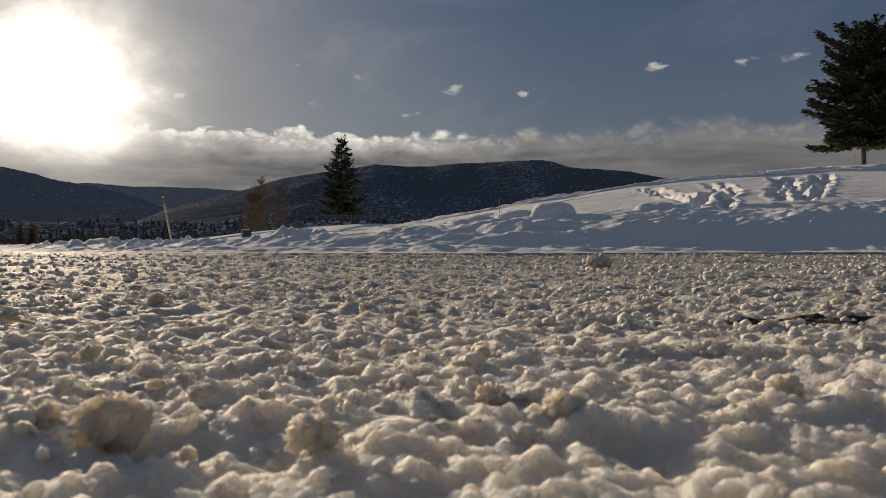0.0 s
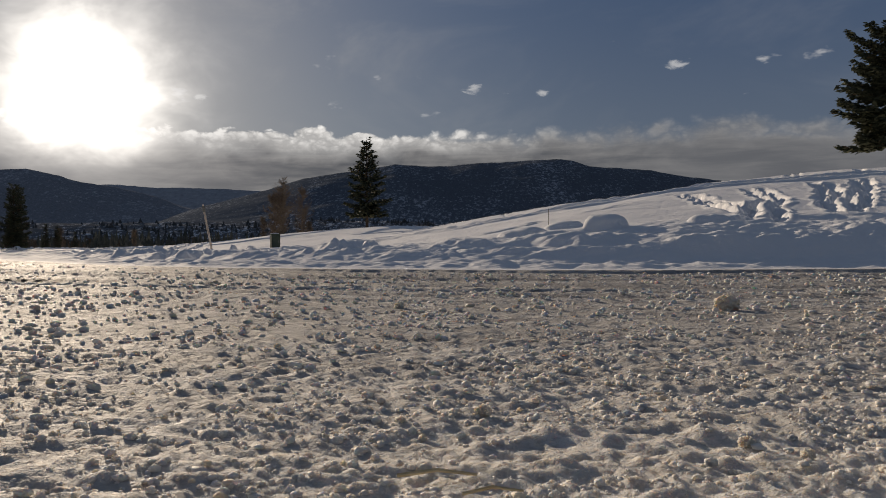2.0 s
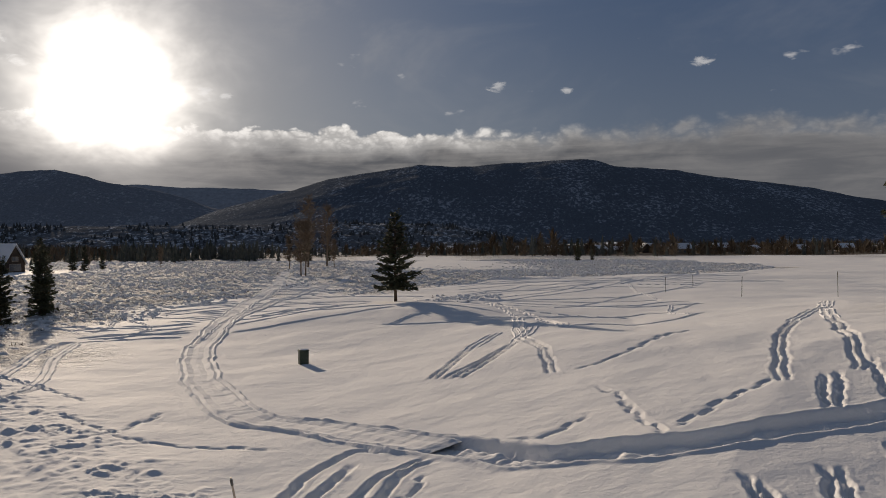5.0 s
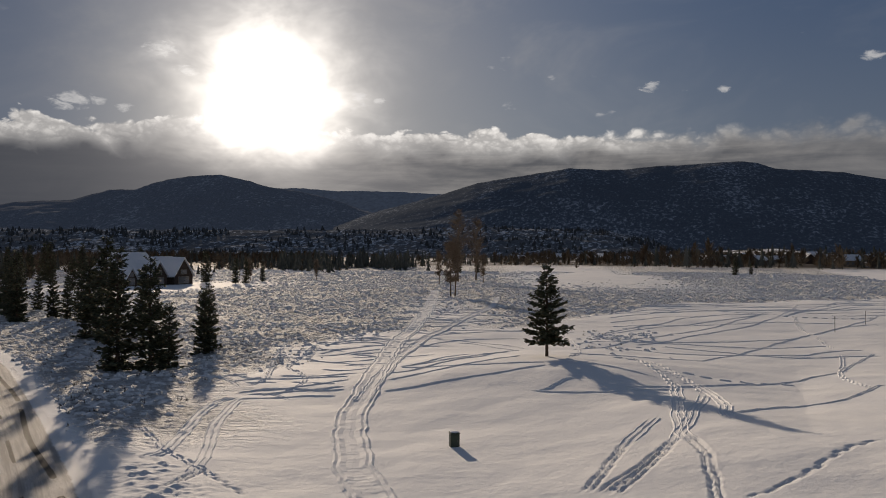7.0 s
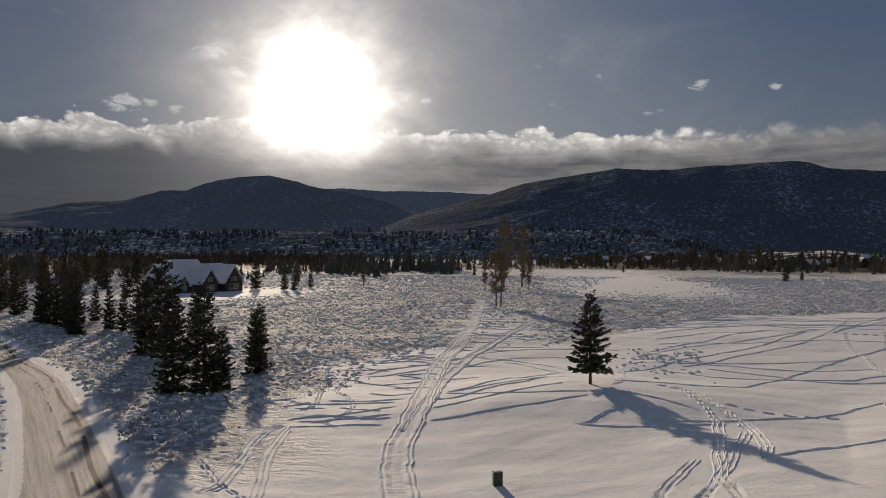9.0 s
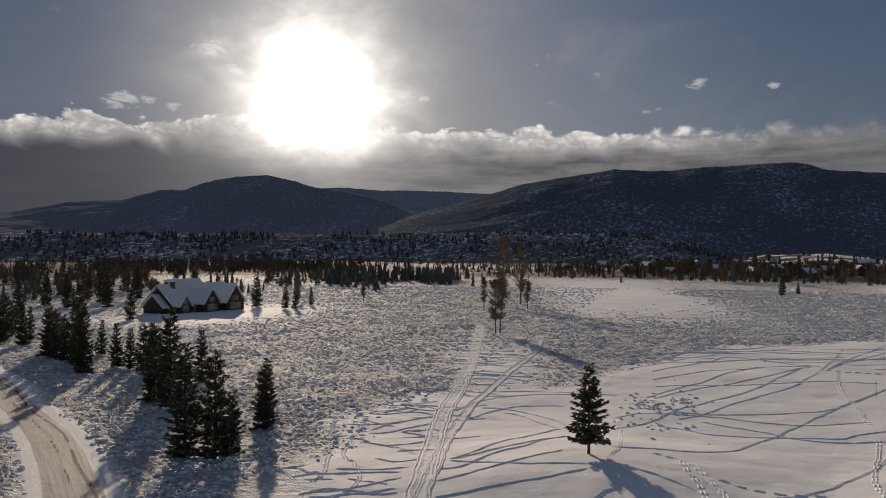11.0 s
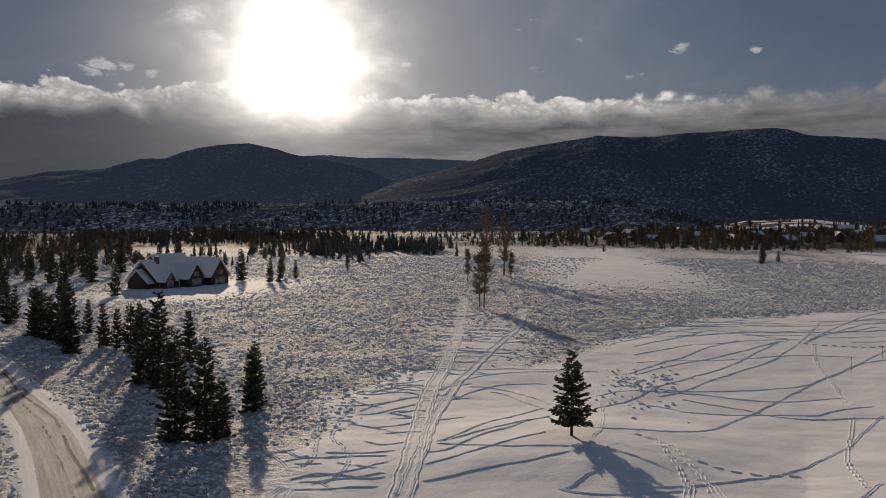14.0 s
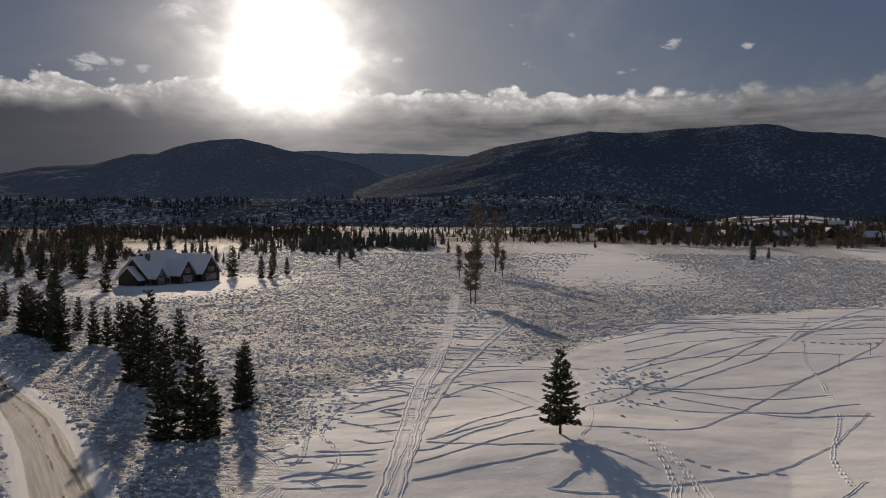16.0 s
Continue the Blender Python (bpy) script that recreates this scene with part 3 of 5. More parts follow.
for _ in range(34):
    x0, y0 = rnd.uniform(-33, -24), rnd.uniform(54, 94)
    length = rnd.uniform(2.5, 7)
    TRACKS.append(("rut", 0.10, 0.09, [(x0, y0), (x0 + length * 0.5, y0 + rnd.uniform(-2, 2)), (x0 + length, y0 + rnd.uniform(-4, 4))]))


def carve(x, y, z, spacing):
    """Presses the tracks into the snow."""
    idx_all = np.where(np.hypot(x, y) < 230)[0]
    for i, (kind, half, depth, pts) in enumerate(TRACKS):
        line = spline(pts, 0.8)
        if np.hypot(line[:, 0], line[:, 1]).min() > 47:
            continue
        lo, hi = line.min(0) - 1.6, line.max(0) + 1.6
        idx = idx_all[(x[idx_all] > lo[0]) & (x[idx_all] < hi[0]) & (y[idx_all] > lo[1]) & (y[idx_all] < hi[1])]
        if not len(idx):
            continue
        rough_d = along_line(x[idx], y[idx], line[::8] if len(line) > 17 else line)[0]
        idx = idx[rough_d < 2.2]
        px, py = x[idx], y[idx]
        wob = (0.09 * fbm(px, py, 0.8, 3, 40 + i)) if kind == "wade" else (0.14 * fbm(px, py, 2.4, 2, 40 + i))
        d, side, s = along_line(px, py, line)
        d = d * side + wob
        gait = s + 0.45 * fbm(px, py, 1.7, 2, 90 + i)
        sp = np.maximum(spacing[idx], 0.02)
        ends = smooth(s, 0, 1.0) * smooth(s.max() - s, 0, 1.0)
        rag = 1 + 0.5 * fbm(px, py, 0.5, 2, 7)
        dep = depth * ends * rag
        if kind != "wade":
            lim = 26 if kind == "sled" else 41
            dep = dep * smooth(np.hypot(px, py), lim + 5, lim)

        def groove(c, w):
            w = np.maximum(w, sp * 0.6)
            k = np.abs(d - c) / w
            return -smooth(k, 1.25, 0.55) + (0.12 if kind == "wade" else 0.2) * np.exp(-((k - 1.7) / 0.4) ** 2)

        if kind == "sled":
            tread = 0.03 * np.sin(s * 6.283 / 0.32) * (np.abs(d) < half * 0.45) * (sp < 0.15)
            rim = np.exp(-((np.abs(d) / half - 1.28) / 0.16) ** 2)
            prof = 0.34 * rim - smooth(np.abs(d) / half, 1.12, 0.92) + 0.4 * groove(-half * 0.72, 0.09) + 0.4 * groove(half * 0.72, 0.09) + 1.6 * tread
        elif kind == "pair":
            prof = groove(-half, 0.078) + groove(half, 0.078) + 0.15 * np.sin(gait * 6.283 / 0.7) * (np.abs(np.abs(d) - half) < 0.11)
        elif kind == "path":
            prof = groove(0.0, 0.13) * (0.8 + 0.3 * np.sin(gait * 6.283 / 0.8))
        elif kind == "wade":
            step = 0.5 + 0.5 * np.sin(gait * 6.283 / 0.75 + 2.2 * np.sign(d))
            prof = groove(0.0, 0.095) * (0.45 + 0.7 * step)
        elif kind == "steps":
            step = smooth(np.sin(gait * 6.283 / 1.3 + 3.1416 * (d > 0)), -0.1, 0.5)
            prof = (groove(-half * 0.6, 0.09) * (d < 0) + groove(half * 0.6, 0.09) * (d >= 0)) * (0.15 + 0.95 * step)
        else:
            prof = groove(0, half) * (0.75 + 0.35 * np.sin(gait * 6.283 / 0.9))
        z[idx] += dep * prof
    return z


# ---------------------------------------------------------------- the ground sheet and the road in it
def rings():
    r = [0.002, 0.03, 0.07, 0.12]
    while r[-1] < 5:
        r.append(r[-1] + (max(0.0085 * r[-1], 0.0) if r[-1] < 1.4 else min(0.0085 * r[-1], 0.022)))
    for end, step in ((10.5, 0.026), (17, 0.042), (24, 0.068), (44, 0.10), (92, 0.24)):
        while r[-1] < end:
            r.append(r[-1] + step)
    while r[-1] < 320:
        r.append(r[-1] * 1.0038)
    while r[-1] < 4600:
        r.append(r[-1] * 1.035)
    return np.array(r)


def scour(x, y):
    """How far dry grass and drifts roughen the field: 0 on smooth snow, 1 on the wild part."""
    w = 3.0 * fbm(x, y, 14.0, 4, 31)
    edge = np.interp(y, [48, 58, 71, 85, 95, 100, 105, 111, 121, 133, 150, 163, 174, 197, 240], [-29, -28, -30, -34, -34, -31, -21, -15, -10, -8, -1, 5, 20, 46, 80])
    rough = smooth(edge + w - x, -3.0, 3.0)
    clean = np.exp(-(((x + 8 + 0.16 * (y - 240) + 4 * fbm(x, y, 40.0, 2, 77)) / 27) ** 6 + ((y - 345) / 130) ** 6))
    strip = np.exp(-((x + 0.24 * y - 4 + 2.5 * fbm(x, y, 30.0, 2, 3)) / 7) ** 2) * smooth(y, 190, 130) * 0.9
    yard = np.exp(-(((x + 112) / 21) ** 4 + ((y - 205) / 42) ** 4))
    return np.clip(rough - clean - strip - yard, 0, 1)


SHEET = []


def surface(x, y):
    """Height of the snow, with its small relief but without tracks."""
    r, az, z = SHEET
    d, a = np.hypot(x, y), np.arctan2(x, y)
    i = np.clip(np.searchsorted(r, d) - 1, 0, len(r) - 2)
    j = np.clip(np.searchsorted(az, a) - 1, 0, len(az) - 2)
    u, v = np.clip((d - r[i]) / (r[i + 1] - r[i]), 0, 1), np.clip((a - az[j]) / (az[j + 1] - az[j]), 0, 1)
    return (z[i, j] * (1 - u) + z[i + 1, j] * u) * (1 - v) + (z[i, j + 1] * (1 - u) + z[i + 1, j + 1] * u) * v


def build_ground():
    r = rings()
    az = np.radians(np.concatenate([np.arange(-180, -48, 2.5), np.arange(-48, 31, 0.15), np.arange(31, 180, 2.5)]))
    nr, na = len(r), len(az)
    R, A = np.meshgrid(r, az, indexing="ij")
    x, y = (R * np.sin(A)).ravel(), (R * np.cos(A)).ravel()
    dr = np.gradient(r)
    spacing = np.maximum(np.repeat(dr, na), R.ravel() * 0.0022)
    z, field, outer, along = lie(x, y)
    off = np.maximum(field, outer)
    rr = R.ravel()

    def fits(wave):
        return smooth(wave / spacing, 2.0, 5.0)

    on = smooth(off, 0.15, -0.15)                       # 1 on the road
    # packed, crumbly snow of the road
    crumb = np.zeros_like(x)
    near = rr < 26
    for wave, amp, seed in ((0.40, 0.007, 1), (0.15, 0.009, 2), (0.065, 0.0085, 3), (0.030, 0.0105, 4), (0.014, 0.0085, 5), (0.007, 0.0050, 6)):
        k = near & (spacing < wave * 1.1) & (off < 0.4)
        v = perlin(x[k] / wave, y[k] / wave, seed)
        v2 = perlin(x[k] / wave * 0.7 + 5, y[k] / wave * 0.7, seed + 50)
        calm = 1 - (0.75 if wave > 0.1 else 0.42 if wave > 0.05 else 0.1) * smooth(rr[k], 1.0, 2.4)
        crumb[k] += calm * amp * (0.45 * np.abs(v) * 2.3 - 0.25 + 0.75 * v2 + 0.35 * v) * smooth(wave / spacing[k], 0.85, 2.2)
    ruts = (0.009 * np.sin(field * 5.1 + 0.8 * fbm(x, y, 7.0, 2, 12)) + 0.012 * fbm(field, along * 0.03, 0.32, 3, 13, 0.6) * fits(0.3)) * smooth(rr, 2.5, 5)
    tread = 0.008 * smooth(field, -3.4, -2.8) * np.sin(along * 6.283 / 0.19 + 3 * np.sin(field * 9)) * smooth(np.sin(field * 4.4 + 0.4), 0.2, 0.7) * smooth(rr, 3.0, 4.5) * fits(0.2)
    lump = 0.008 * fbm(x, y, 1.1, 4, 14) * fits(0.4)
    quiet = 0.52 + 0.48 * smooth(rr, 1.2, 2.4)
    z = z + on * (crumb * quiet + ruts + tread + lump * smooth(rr, 0.5, 2.5))
    # low berm left by the plough, then the bank and its lumps
    reach = smooth(rr, 160, 60)
    cut = off + 0.05 * fbm(x, y, 1.3, 3, 24)
    berm = smooth(cut, -0.02, 0.07) * smooth(cut, 1.45, 1.1)
    crest = fbm(x, y, 0.22, 3, 25) * fits(0.2)
    z = z + reach * berm * (0.014 + smooth(cut, 0.25, 0.7) * (0.040 * np.maximum(fbm(x, y, 0.55, 3, 26), -0.4) + 0.022 * crest))
    ledge = off + 0.05 * fbm(x, y, 2.2, 2, 28) + 0.02 * fbm(x, y, 0.4, 2, 30)
    z = z + reach * (0.012 * smooth(ledge, -0.60, -0.54) + 0.006 * smooth(ledge, -0.03, 0.03)) * fits(0.2) + 0.03 * np.exp(-((off + 1.5) / 0.08) ** 2) * smooth(np.sin(along * 0.21), -0.6, 0.4) * fits(0.2)
    wall = smooth(cut, 1.15, 1.75)
    chunk = smooth(x, 0.5, -3.0)                     # broken lumps to the left, soft pillows to the right
    wide = wall * smooth(off, 4.6 + 0.8 * chunk, 2.2)
    cobble = np.abs(fbm(x, y, 0.80, 4, 21, 0.55)) * 0.42 + np.abs(fbm(x, y, 0.33, 3, 22, 0.6)) * 0.18 * fits(0.3)
    pillow = smooth(fbm(x, y, 1.25, 2, 23), -0.05, 0.55) * 0.27
    z = z + (off > 0) * reach * ((0.07 + 0.09 * smooth(x, 0.6, 2.4)) * wall * smooth(off, 5.0, 2.0) + wide * (chunk * (cobble * 0.20 + 0.38 * np.maximum(cobble - 0.10, 0) * smooth(fbm(x, y, 2.2, 2, 27), -0.2, 0.5)) + (1 - chunk) * (pillow * 0.27 + 0.14 * cobble)))
    z = z + (1 - on) * (off > 0) * 0.03 * smooth(off, 0.3, 0.9)
    # one big rounded lump in the bank
    for lx, ly, lr, lh in ((1.3, 10.8, 0.30, 0.17), (0.35, 11.2, 0.34, 0.10), (0.95, 11.9, 0.28, 0.10), (2.5, 10.6, 0.25, 0.09), (-2.2, 13.0, 0.3, 0.12)):
        q = np.clip(1 - ((x - lx) ** 2 + (y - ly) ** 2) / lr ** 2 / (1 + 0.3 * fbm(x, y, 0.5, 2, 29)), 0, 1)
        z = z + lh * np.sqrt(q) * smooth(q, 0, 0.25)
    # drifts and tufts on the field
    open_ = smooth(off, 2.0, 6.0)
    z = z + open_ * (0.035 * fbm(x, y, 2.6, 3, 33) * fits(2.6) + 0.06 * fbm(x, y, 7.0, 2, 34))
    st = scour(x, y) * open_
    verge = smooth(x, -14, -22) * smooth(off, 0.5, 2) * smooth(off, 13, 5) * smooth(rr, 44, 56)
    st = np.maximum(st, verge)
    c, s_ = math.cos(0.32), math.sin(0.32)
    gx, gy = x * c - y * s_, x * s_ + y * c
    fine = smooth(rr, 85, 60)
    mound = smooth(perlin(gx * 1.0, gy * 1.0, 35) + 0.5 * perlin(gx * 2.3, gy * 2.3, 37), 0.02, 0.55)
    mound = mound * (1 - fine) + fine * smooth(perlin(gx * 1.5, gy * 1.7, 38) + 0.4 * perlin(gx * 3.1, gy * 3.3, 39), 0.02, 0.6) * 0.55
    far_ = smooth(perlin(gx * 0.60, gy * 0.36, 43) + 0.7 * perlin(gx * 1.5, gy * 0.8, 44), -0.05, 0.45)
    away = smooth(rr, 95, 135)
    mound = mound * (1 - away) + far_ * away * (1.0 + 0.25 * smooth(rr, 150, 260))
    tufts = 0.15 * mound + 0.07 * np.abs(fbm(gx * 0.6, gy, 0.8, 2, 35)) + 0.08 * fbm(gx * 0.6, gy, 4.0, 2, 36)
    k = st > 0.01
    z[k] += (st * tufts * smooth(rr, 520, 380))[k]
    SHEET[:] = [r, az, z.reshape(nr, na).copy()]
    z = carve(x, y, z, spacing)
    bare = np.exp(-((field + 1.15 + 0.18 * np.sin(along * 0.25)) / 0.17) ** 2) * smooth(np.sin(along * 0.9) + 0.8 * np.sin(along * 0.31), -1.3, -0.7) * (rr > 18)
    bare = np.maximum(bare, 0.9 * np.exp(-((field + 2.3) / 0.12) ** 2) * smooth(np.sin(along * 0.55 + 1.0), -0.3, 0.4) * (rr > 18))
    bare = np.maximum(bare, 0.9 * np.exp(-(((x - 0.34) / 0.10) ** 2 + ((y - 0.86) / 0.035) ** 2)))
    for bx, by, bw in ((-0.95, 5.62, 0.32), (1.95, 5.40, 0.22)):
        bare = np.maximum(bare, 0.95 * np.exp(-(((x - bx) / bw) ** 2 + ((y - by + 0.25 * (x - bx)) / 0.055) ** 2)))
    bare = np.maximum(bare, 0.85 * np.exp(-((field + 2.5 + 0.25 * np.sin(along * 0.8)) / 0.10) ** 2) * smooth(np.sin(along * 1.3 + 1.4), 0.55, 0.9) * (rr < 18) * (rr > 2))

    idx = np.arange(nr * na).reshape(nr, na)
    a, b = idx[:-1, :], idx[1:, :]
    quads = np.stack([a, np.roll(a, -1, 1), np.roll(b, -1, 1), b], -1).reshape(-1, 4)[:, ::-1]
    is_road = (off[quads].mean(1) < 0.12) & (rr[quads].mean(1) < 190)
    co = np.stack([x, y, z], -1)
    wild = smooth(rr + 60 * fbm(x, y, 120.0, 2, 80), 430, 520) * smooth(fbm(x, y, 170.0, 2, 81), 0.45, 0.15)
    side = np.degrees(np.arctan2(x, y))
    wild = np.maximum(wild, smooth(rr + 40 * fbm(x, y, 90.0, 2, 82), 270, 330) * smooth(side, -33.0, -36.0))
    wild = wild * (1 - np.exp(-(((side + 29) / 5.5) ** 4 + ((rr - 470) / 55) ** 4))) + 0.6 * smooth(rr, 820, 950) * smooth(side, -4, 3) + 0.55 * smooth(rr + 30 * fbm(x, y, 60.0, 2, 83), 470, 540) * smooth(np.abs(side + 12), 6, 11)
    made = []
    for name, pick, mat in (("ground", ~is_road, SNOW), ("road", is_road, ROAD)):
        q = quads[pick]
        used, inv = np.unique(q, return_inverse=True)
        q = inv.reshape(-1, 4)
        me = bpy.data.meshes.new(name)
        me.vertices.add(len(used))
        me.vertices.foreach_set("co", co[used].astype(np.float32).ravel())
        me.loops.add(q.size)
        me.loops.foreach_set("vertex_index", q.astype(np.int32).ravel())
        me.polygons.add(len(q))
        me.polygons.foreach_set("loop_start", np.arange(0, q.size, 4, dtype=np.int32))
        me.polygons.foreach_set("use_smooth", np.ones(len(q), dtype=bool))
        me.update(calc_edges=True)
        pairs = (("stubble", st), ("scrub", wild)) if name == "ground" else (("along", along), ("across", field), ("bare", bare), ("loose", np.exp(-(rr / 1.6) ** 2)), ("spill", smooth(rr, 18, 28) * smooth(off, -0.75, -0.05)))
        for key, data in pairs:
            at = me.attributes.new(key, "FLOAT", "POINT")
            at.data.foreach_set("value", data[used].astype(np.float32))
        me.materials.append(mat)
        made.append(new(name, me))
    return made


ground, road = build_ground()
tagged(ground, "white snow-covered field with crossing ski and snowmobile tracks", "ground", kind="structure")
tagged(road, "road of packed dirty snow with bare asphalt streaks", "road", kind="structure")


# ---------------------------------------------------------------- tracks far out: troughs between two rims of thrown-up snow
LANE = [(-0.85, -0.10), (-0.66, 0.085), (-0.55, 0.010), (-0.44, 0.068), (-0.22, 0.018), (0, 0.032), (0.22, 0.018), (0.44, 0.068), (0.55, 0.010), (0.66, 0.085), (0.85, -0.10)]
SINGLE = [(-0.25, -0.03), (-0.14, 0.050), (-0.09, 0.010), (0.09, 0.010), (0.14, 0.046), (0.25, -0.03)]
PRINTS = [(-0.26, -0.03), (-0.15, 0.085), (-0.08, 0.010), (0.08, 0.010), (0.15, 0.075), (0.26, -0.03)]


def ribbons(name, picks, profile, label, shift=(0.0, 0.0)):
    vs, fs = [], []
    for n0, (kind, half, depth, pts) in enumerate(picks):
        line = spline(pts, {"sled": 0.17, "steps": 0.16}.get(kind, 0.3)) + shift
        seen = np.hypot(line[:, 0], line[:, 1]) > (25 if kind == "sled" else 41)
        if kind == "steps":
            seen &= np.arange(len(line)) % 8 < 7
        runs = np.split(np.arange(len(line)), np.where(~seen)[0])
        for run in runs:
            run = run[seen[run]]
            if len(run) < 4:
                continue
            p = line[run]
            t = np.gradient(p, axis=0)
            t /= np.linalg.norm(t, axis=1)[:, None]
            side = np.stack([t[:, 1], -t[:, 0]], -1)
            wob = 0.12 * fbm(p[:, 0], p[:, 1], 3.0, 2, 140 + n0) + 0.05 * fbm(p[:, 0], p[:, 1], 0.7, 2, 240 + n0)
            taper = np.minimum(1, np.minimum(np.arange(len(p)), np.arange(len(p))[::-1]) / (1.0 if kind == "steps" else 2.5))
            scale = half / (0.48 if len(profile) > 6 else 0.14)
            base, m = len(vs), len(profile)
            for c, h in profile:
                q = p + side * (c * scale + wob)[:, None]
                lift = h * (0.85 + 0.55 * fbm(q[:, 0], q[:, 1], 0.8, 3, 150)) * np.where(h > 0, taper, 1) - 0.06 * (1 - taper)
                if kind == "sled" and abs(c) < 0.5:
                    lift = lift + 0.007 * (np.arange(len(p)) % 3 == 0)          # lugs of the belt
                vs += list(np.column_stack([q, surface(q[:, 0], q[:, 1]) + lift]))
            k = len(p)
            for a in range(m - 1):
                for b in range(k - 1):
                    i = base + a * k + b
                    fs.append((i, i + k, i + k + 1, i + 1))
    me = bpy.data.meshes.new(name)
    me.from_pydata([tuple(v) for v in vs], [], fs)
    me.materials.append(SNOW)
    return tagged(new(name, me), label, "track", kind="stuff")


ribbons("snowmobile_lane", [t for t in TRACKS if t[0] == "sled"], LANE, "packed snowmobile lane pressed into the snowy field")
ribbons("footpaths", [t for t in TRACKS if t[0] == "pair"], SINGLE, "trodden double footpath in the deep snow", (-0.16, 0.0))
ribbons("footpaths", [t for t in TRACKS if t[0] == "pair"], SINGLE, "trodden double footpath in the deep snow", (0.16, 0.0))
ribbons("footprints", [t for t in TRACKS if t[0] == "steps"], PRINTS, "rows of single footprints across the snow")
ribbons("ski_lines", [t for t in TRACKS if t[0] == "rut"], SINGLE, "thin crossing ski and animal tracks in the snow")


# ---------------------------------------------------------------- snow-capped clumps and dry sage on the wild part of the field
def field_spots(count, seed, bias):
    """x, y, z, size of clumps, thick on the wild part and sparse elsewhere."""
    rng = np.random.default_rng(seed)
    r, a = rng.uniform(48, 400, count), np.radians(rng.uniform(-50, 17, count))
    x, y = r * np.sin(a), r * np.cos(a)
    field, outer = lie(x, y)[1:3]
    off = np.maximum(field, outer)
    wild = scour(x, y)
    verge = smooth(x, -26, -30) * smooth(r, 48, 60) * smooth(off, 1.0, 2.5)
    patch = np.exp(-(((x + 3.5) / 3.4) ** 2 + ((y - 98) / 11) ** 2))
    yard = np.exp(-(((x + 112) / 21) ** 4 + ((y - 205) / 42) ** 4))
    dense = np.maximum(np.maximum(wild, 0.6 * verge * (1 - yard)), patch) * (off > 0.6)
    for kind, half, _, pts in TRACKS[:2]:
        dense = dense * smooth(along_line(x, y, spline(pts, 4.0))[0], half + 0.3, half + 1.2)
    dense = dense * (0.35 + 0.65 * smooth(fbm(x, y, 9.0, 3, 46), -0.35, 0.25))
    k = dense > rng.uniform(0, 1, count) ** bias
    x, y, r = x[k], y[k], r[k]
    return x, y, surface(x, y), r, rng


def snow_clumps():
    x, y, z, r, rng = field_spots(76000, 41, 0.8)
    n = len(x)
    turn = np.radians(rng.normal(20, 35, n))
    wide = rng.uniform(0.14, 0.40, n) * (0.75 + r / 300)
    deep = wide * rng.uniform(0.45, 0.85, n)
    high = rng.uniform(0.04, 0.17, n) * (0.8 + r / 400) * np.interp(x, (-12, 0), (1.0, 1.35))
    k = np.arange(6) * math.pi / 3
    vs = []
    for ring, lift in ((1.0, -0.06), (0.62, 0.72)):
        jag = rng.uniform(0.7, 1.3, (n, 6)) * ring
        u, v = np.cos(k) * wide[:, None] * jag, np.sin(k) * deep[:, None] * jag
        px = x[:, None] + u * np.cos(turn)[:, None] - v * np.sin(turn)[:, None]
        py = y[:, None] + u * np.sin(turn)[:, None] + v * np.cos(turn)[:, None]
        pz = z[:, None] + (high * lift if lift > 0 else np.full(n, lift))[:, None] * rng.uniform(0.75, 1.25, (n, 6))
        vs.append(np.stack([px, py, pz], -1))
    tip = np.stack([x, y, z + high], -1)[:, None, :]
    v = np.concatenate([vs[0], vs[1], tip], 1).reshape(-1, 3)
    f0 = [(i, (i + 1) % 6, 6 + (i + 1) % 6) for i in range(6)] + [(i, 6 + (i + 1) % 6, 6 + i) for i in range(6)] + [(6 + i, 6 + (i + 1) % 6, 12) for i in range(6)]
    f = (np.array(f0)[None] + 13 * np.arange(n)[:, None, None]).reshape(-1, 3)
    me = bpy.data.meshes.new("snow_clumps")
    me.from_pydata(v.tolist(), [], f.tolist())
    me.materials.append(SNOW)
    return tagged(new("snow_clumps", me), "low wind-crusted clumps of snow over buried grass", "snow clumps", kind="stuff")


def sage_tufts():
    x, y, z, r, rng = field_spots(24000, 42, 0.6)
    n, m = len(x), 6
    a = rng.uniform(0, 6.283, (n, m))
    out = rng.uniform(0.05, 0.30, (n, m))
    h = rng.uniform(0.08, 0.26, (n, m)) * np.interp(r, (60, 200, 400), (1.0, 0.75, 0.6))[:, None]
    w = rng.uniform(0.02, 0.05, (n, m))
    base = np.stack([x[:, None] + out * np.cos(a) * 0.6, y[:, None] + out * np.sin(a) * 0.6, np.repeat(z[:, None] - 0.02, m, 1)], -1)
    side = np.stack([-np.sin(a) * w, np.cos(a) * w, np.zeros((n, m))], -1)
    tip = base + np.stack([out * np.cos(a), out * np.sin(a), h], -1)
    v = np.stack([base - side, base + side, tip], 2).reshape(-1, 3)
    me = bpy.data.meshes.new("sage_tufts")
    me.from_pydata(v.tolist(), [], np.arange(len(v)).reshape(-1, 3).tolist())
    me.materials.append(SAGE)
    return tagged(new("sage_tufts", me), "dry grass and sage tips poking through the snow", "dry grass", kind="stuff")


snow_clumps()
sage_tufts()


# ---------------------------------------------------------------- bmesh helpers
def part(name, bm, mat, parent=None, label=""):
    me = bpy.data.meshes.new(name)
    bm.to_mesh(me)
    bm.free()
    me.materials.append(mat)
    ob = new(name, me)
    if parent:
        ob.parent = parent
    return tagged(ob, label)


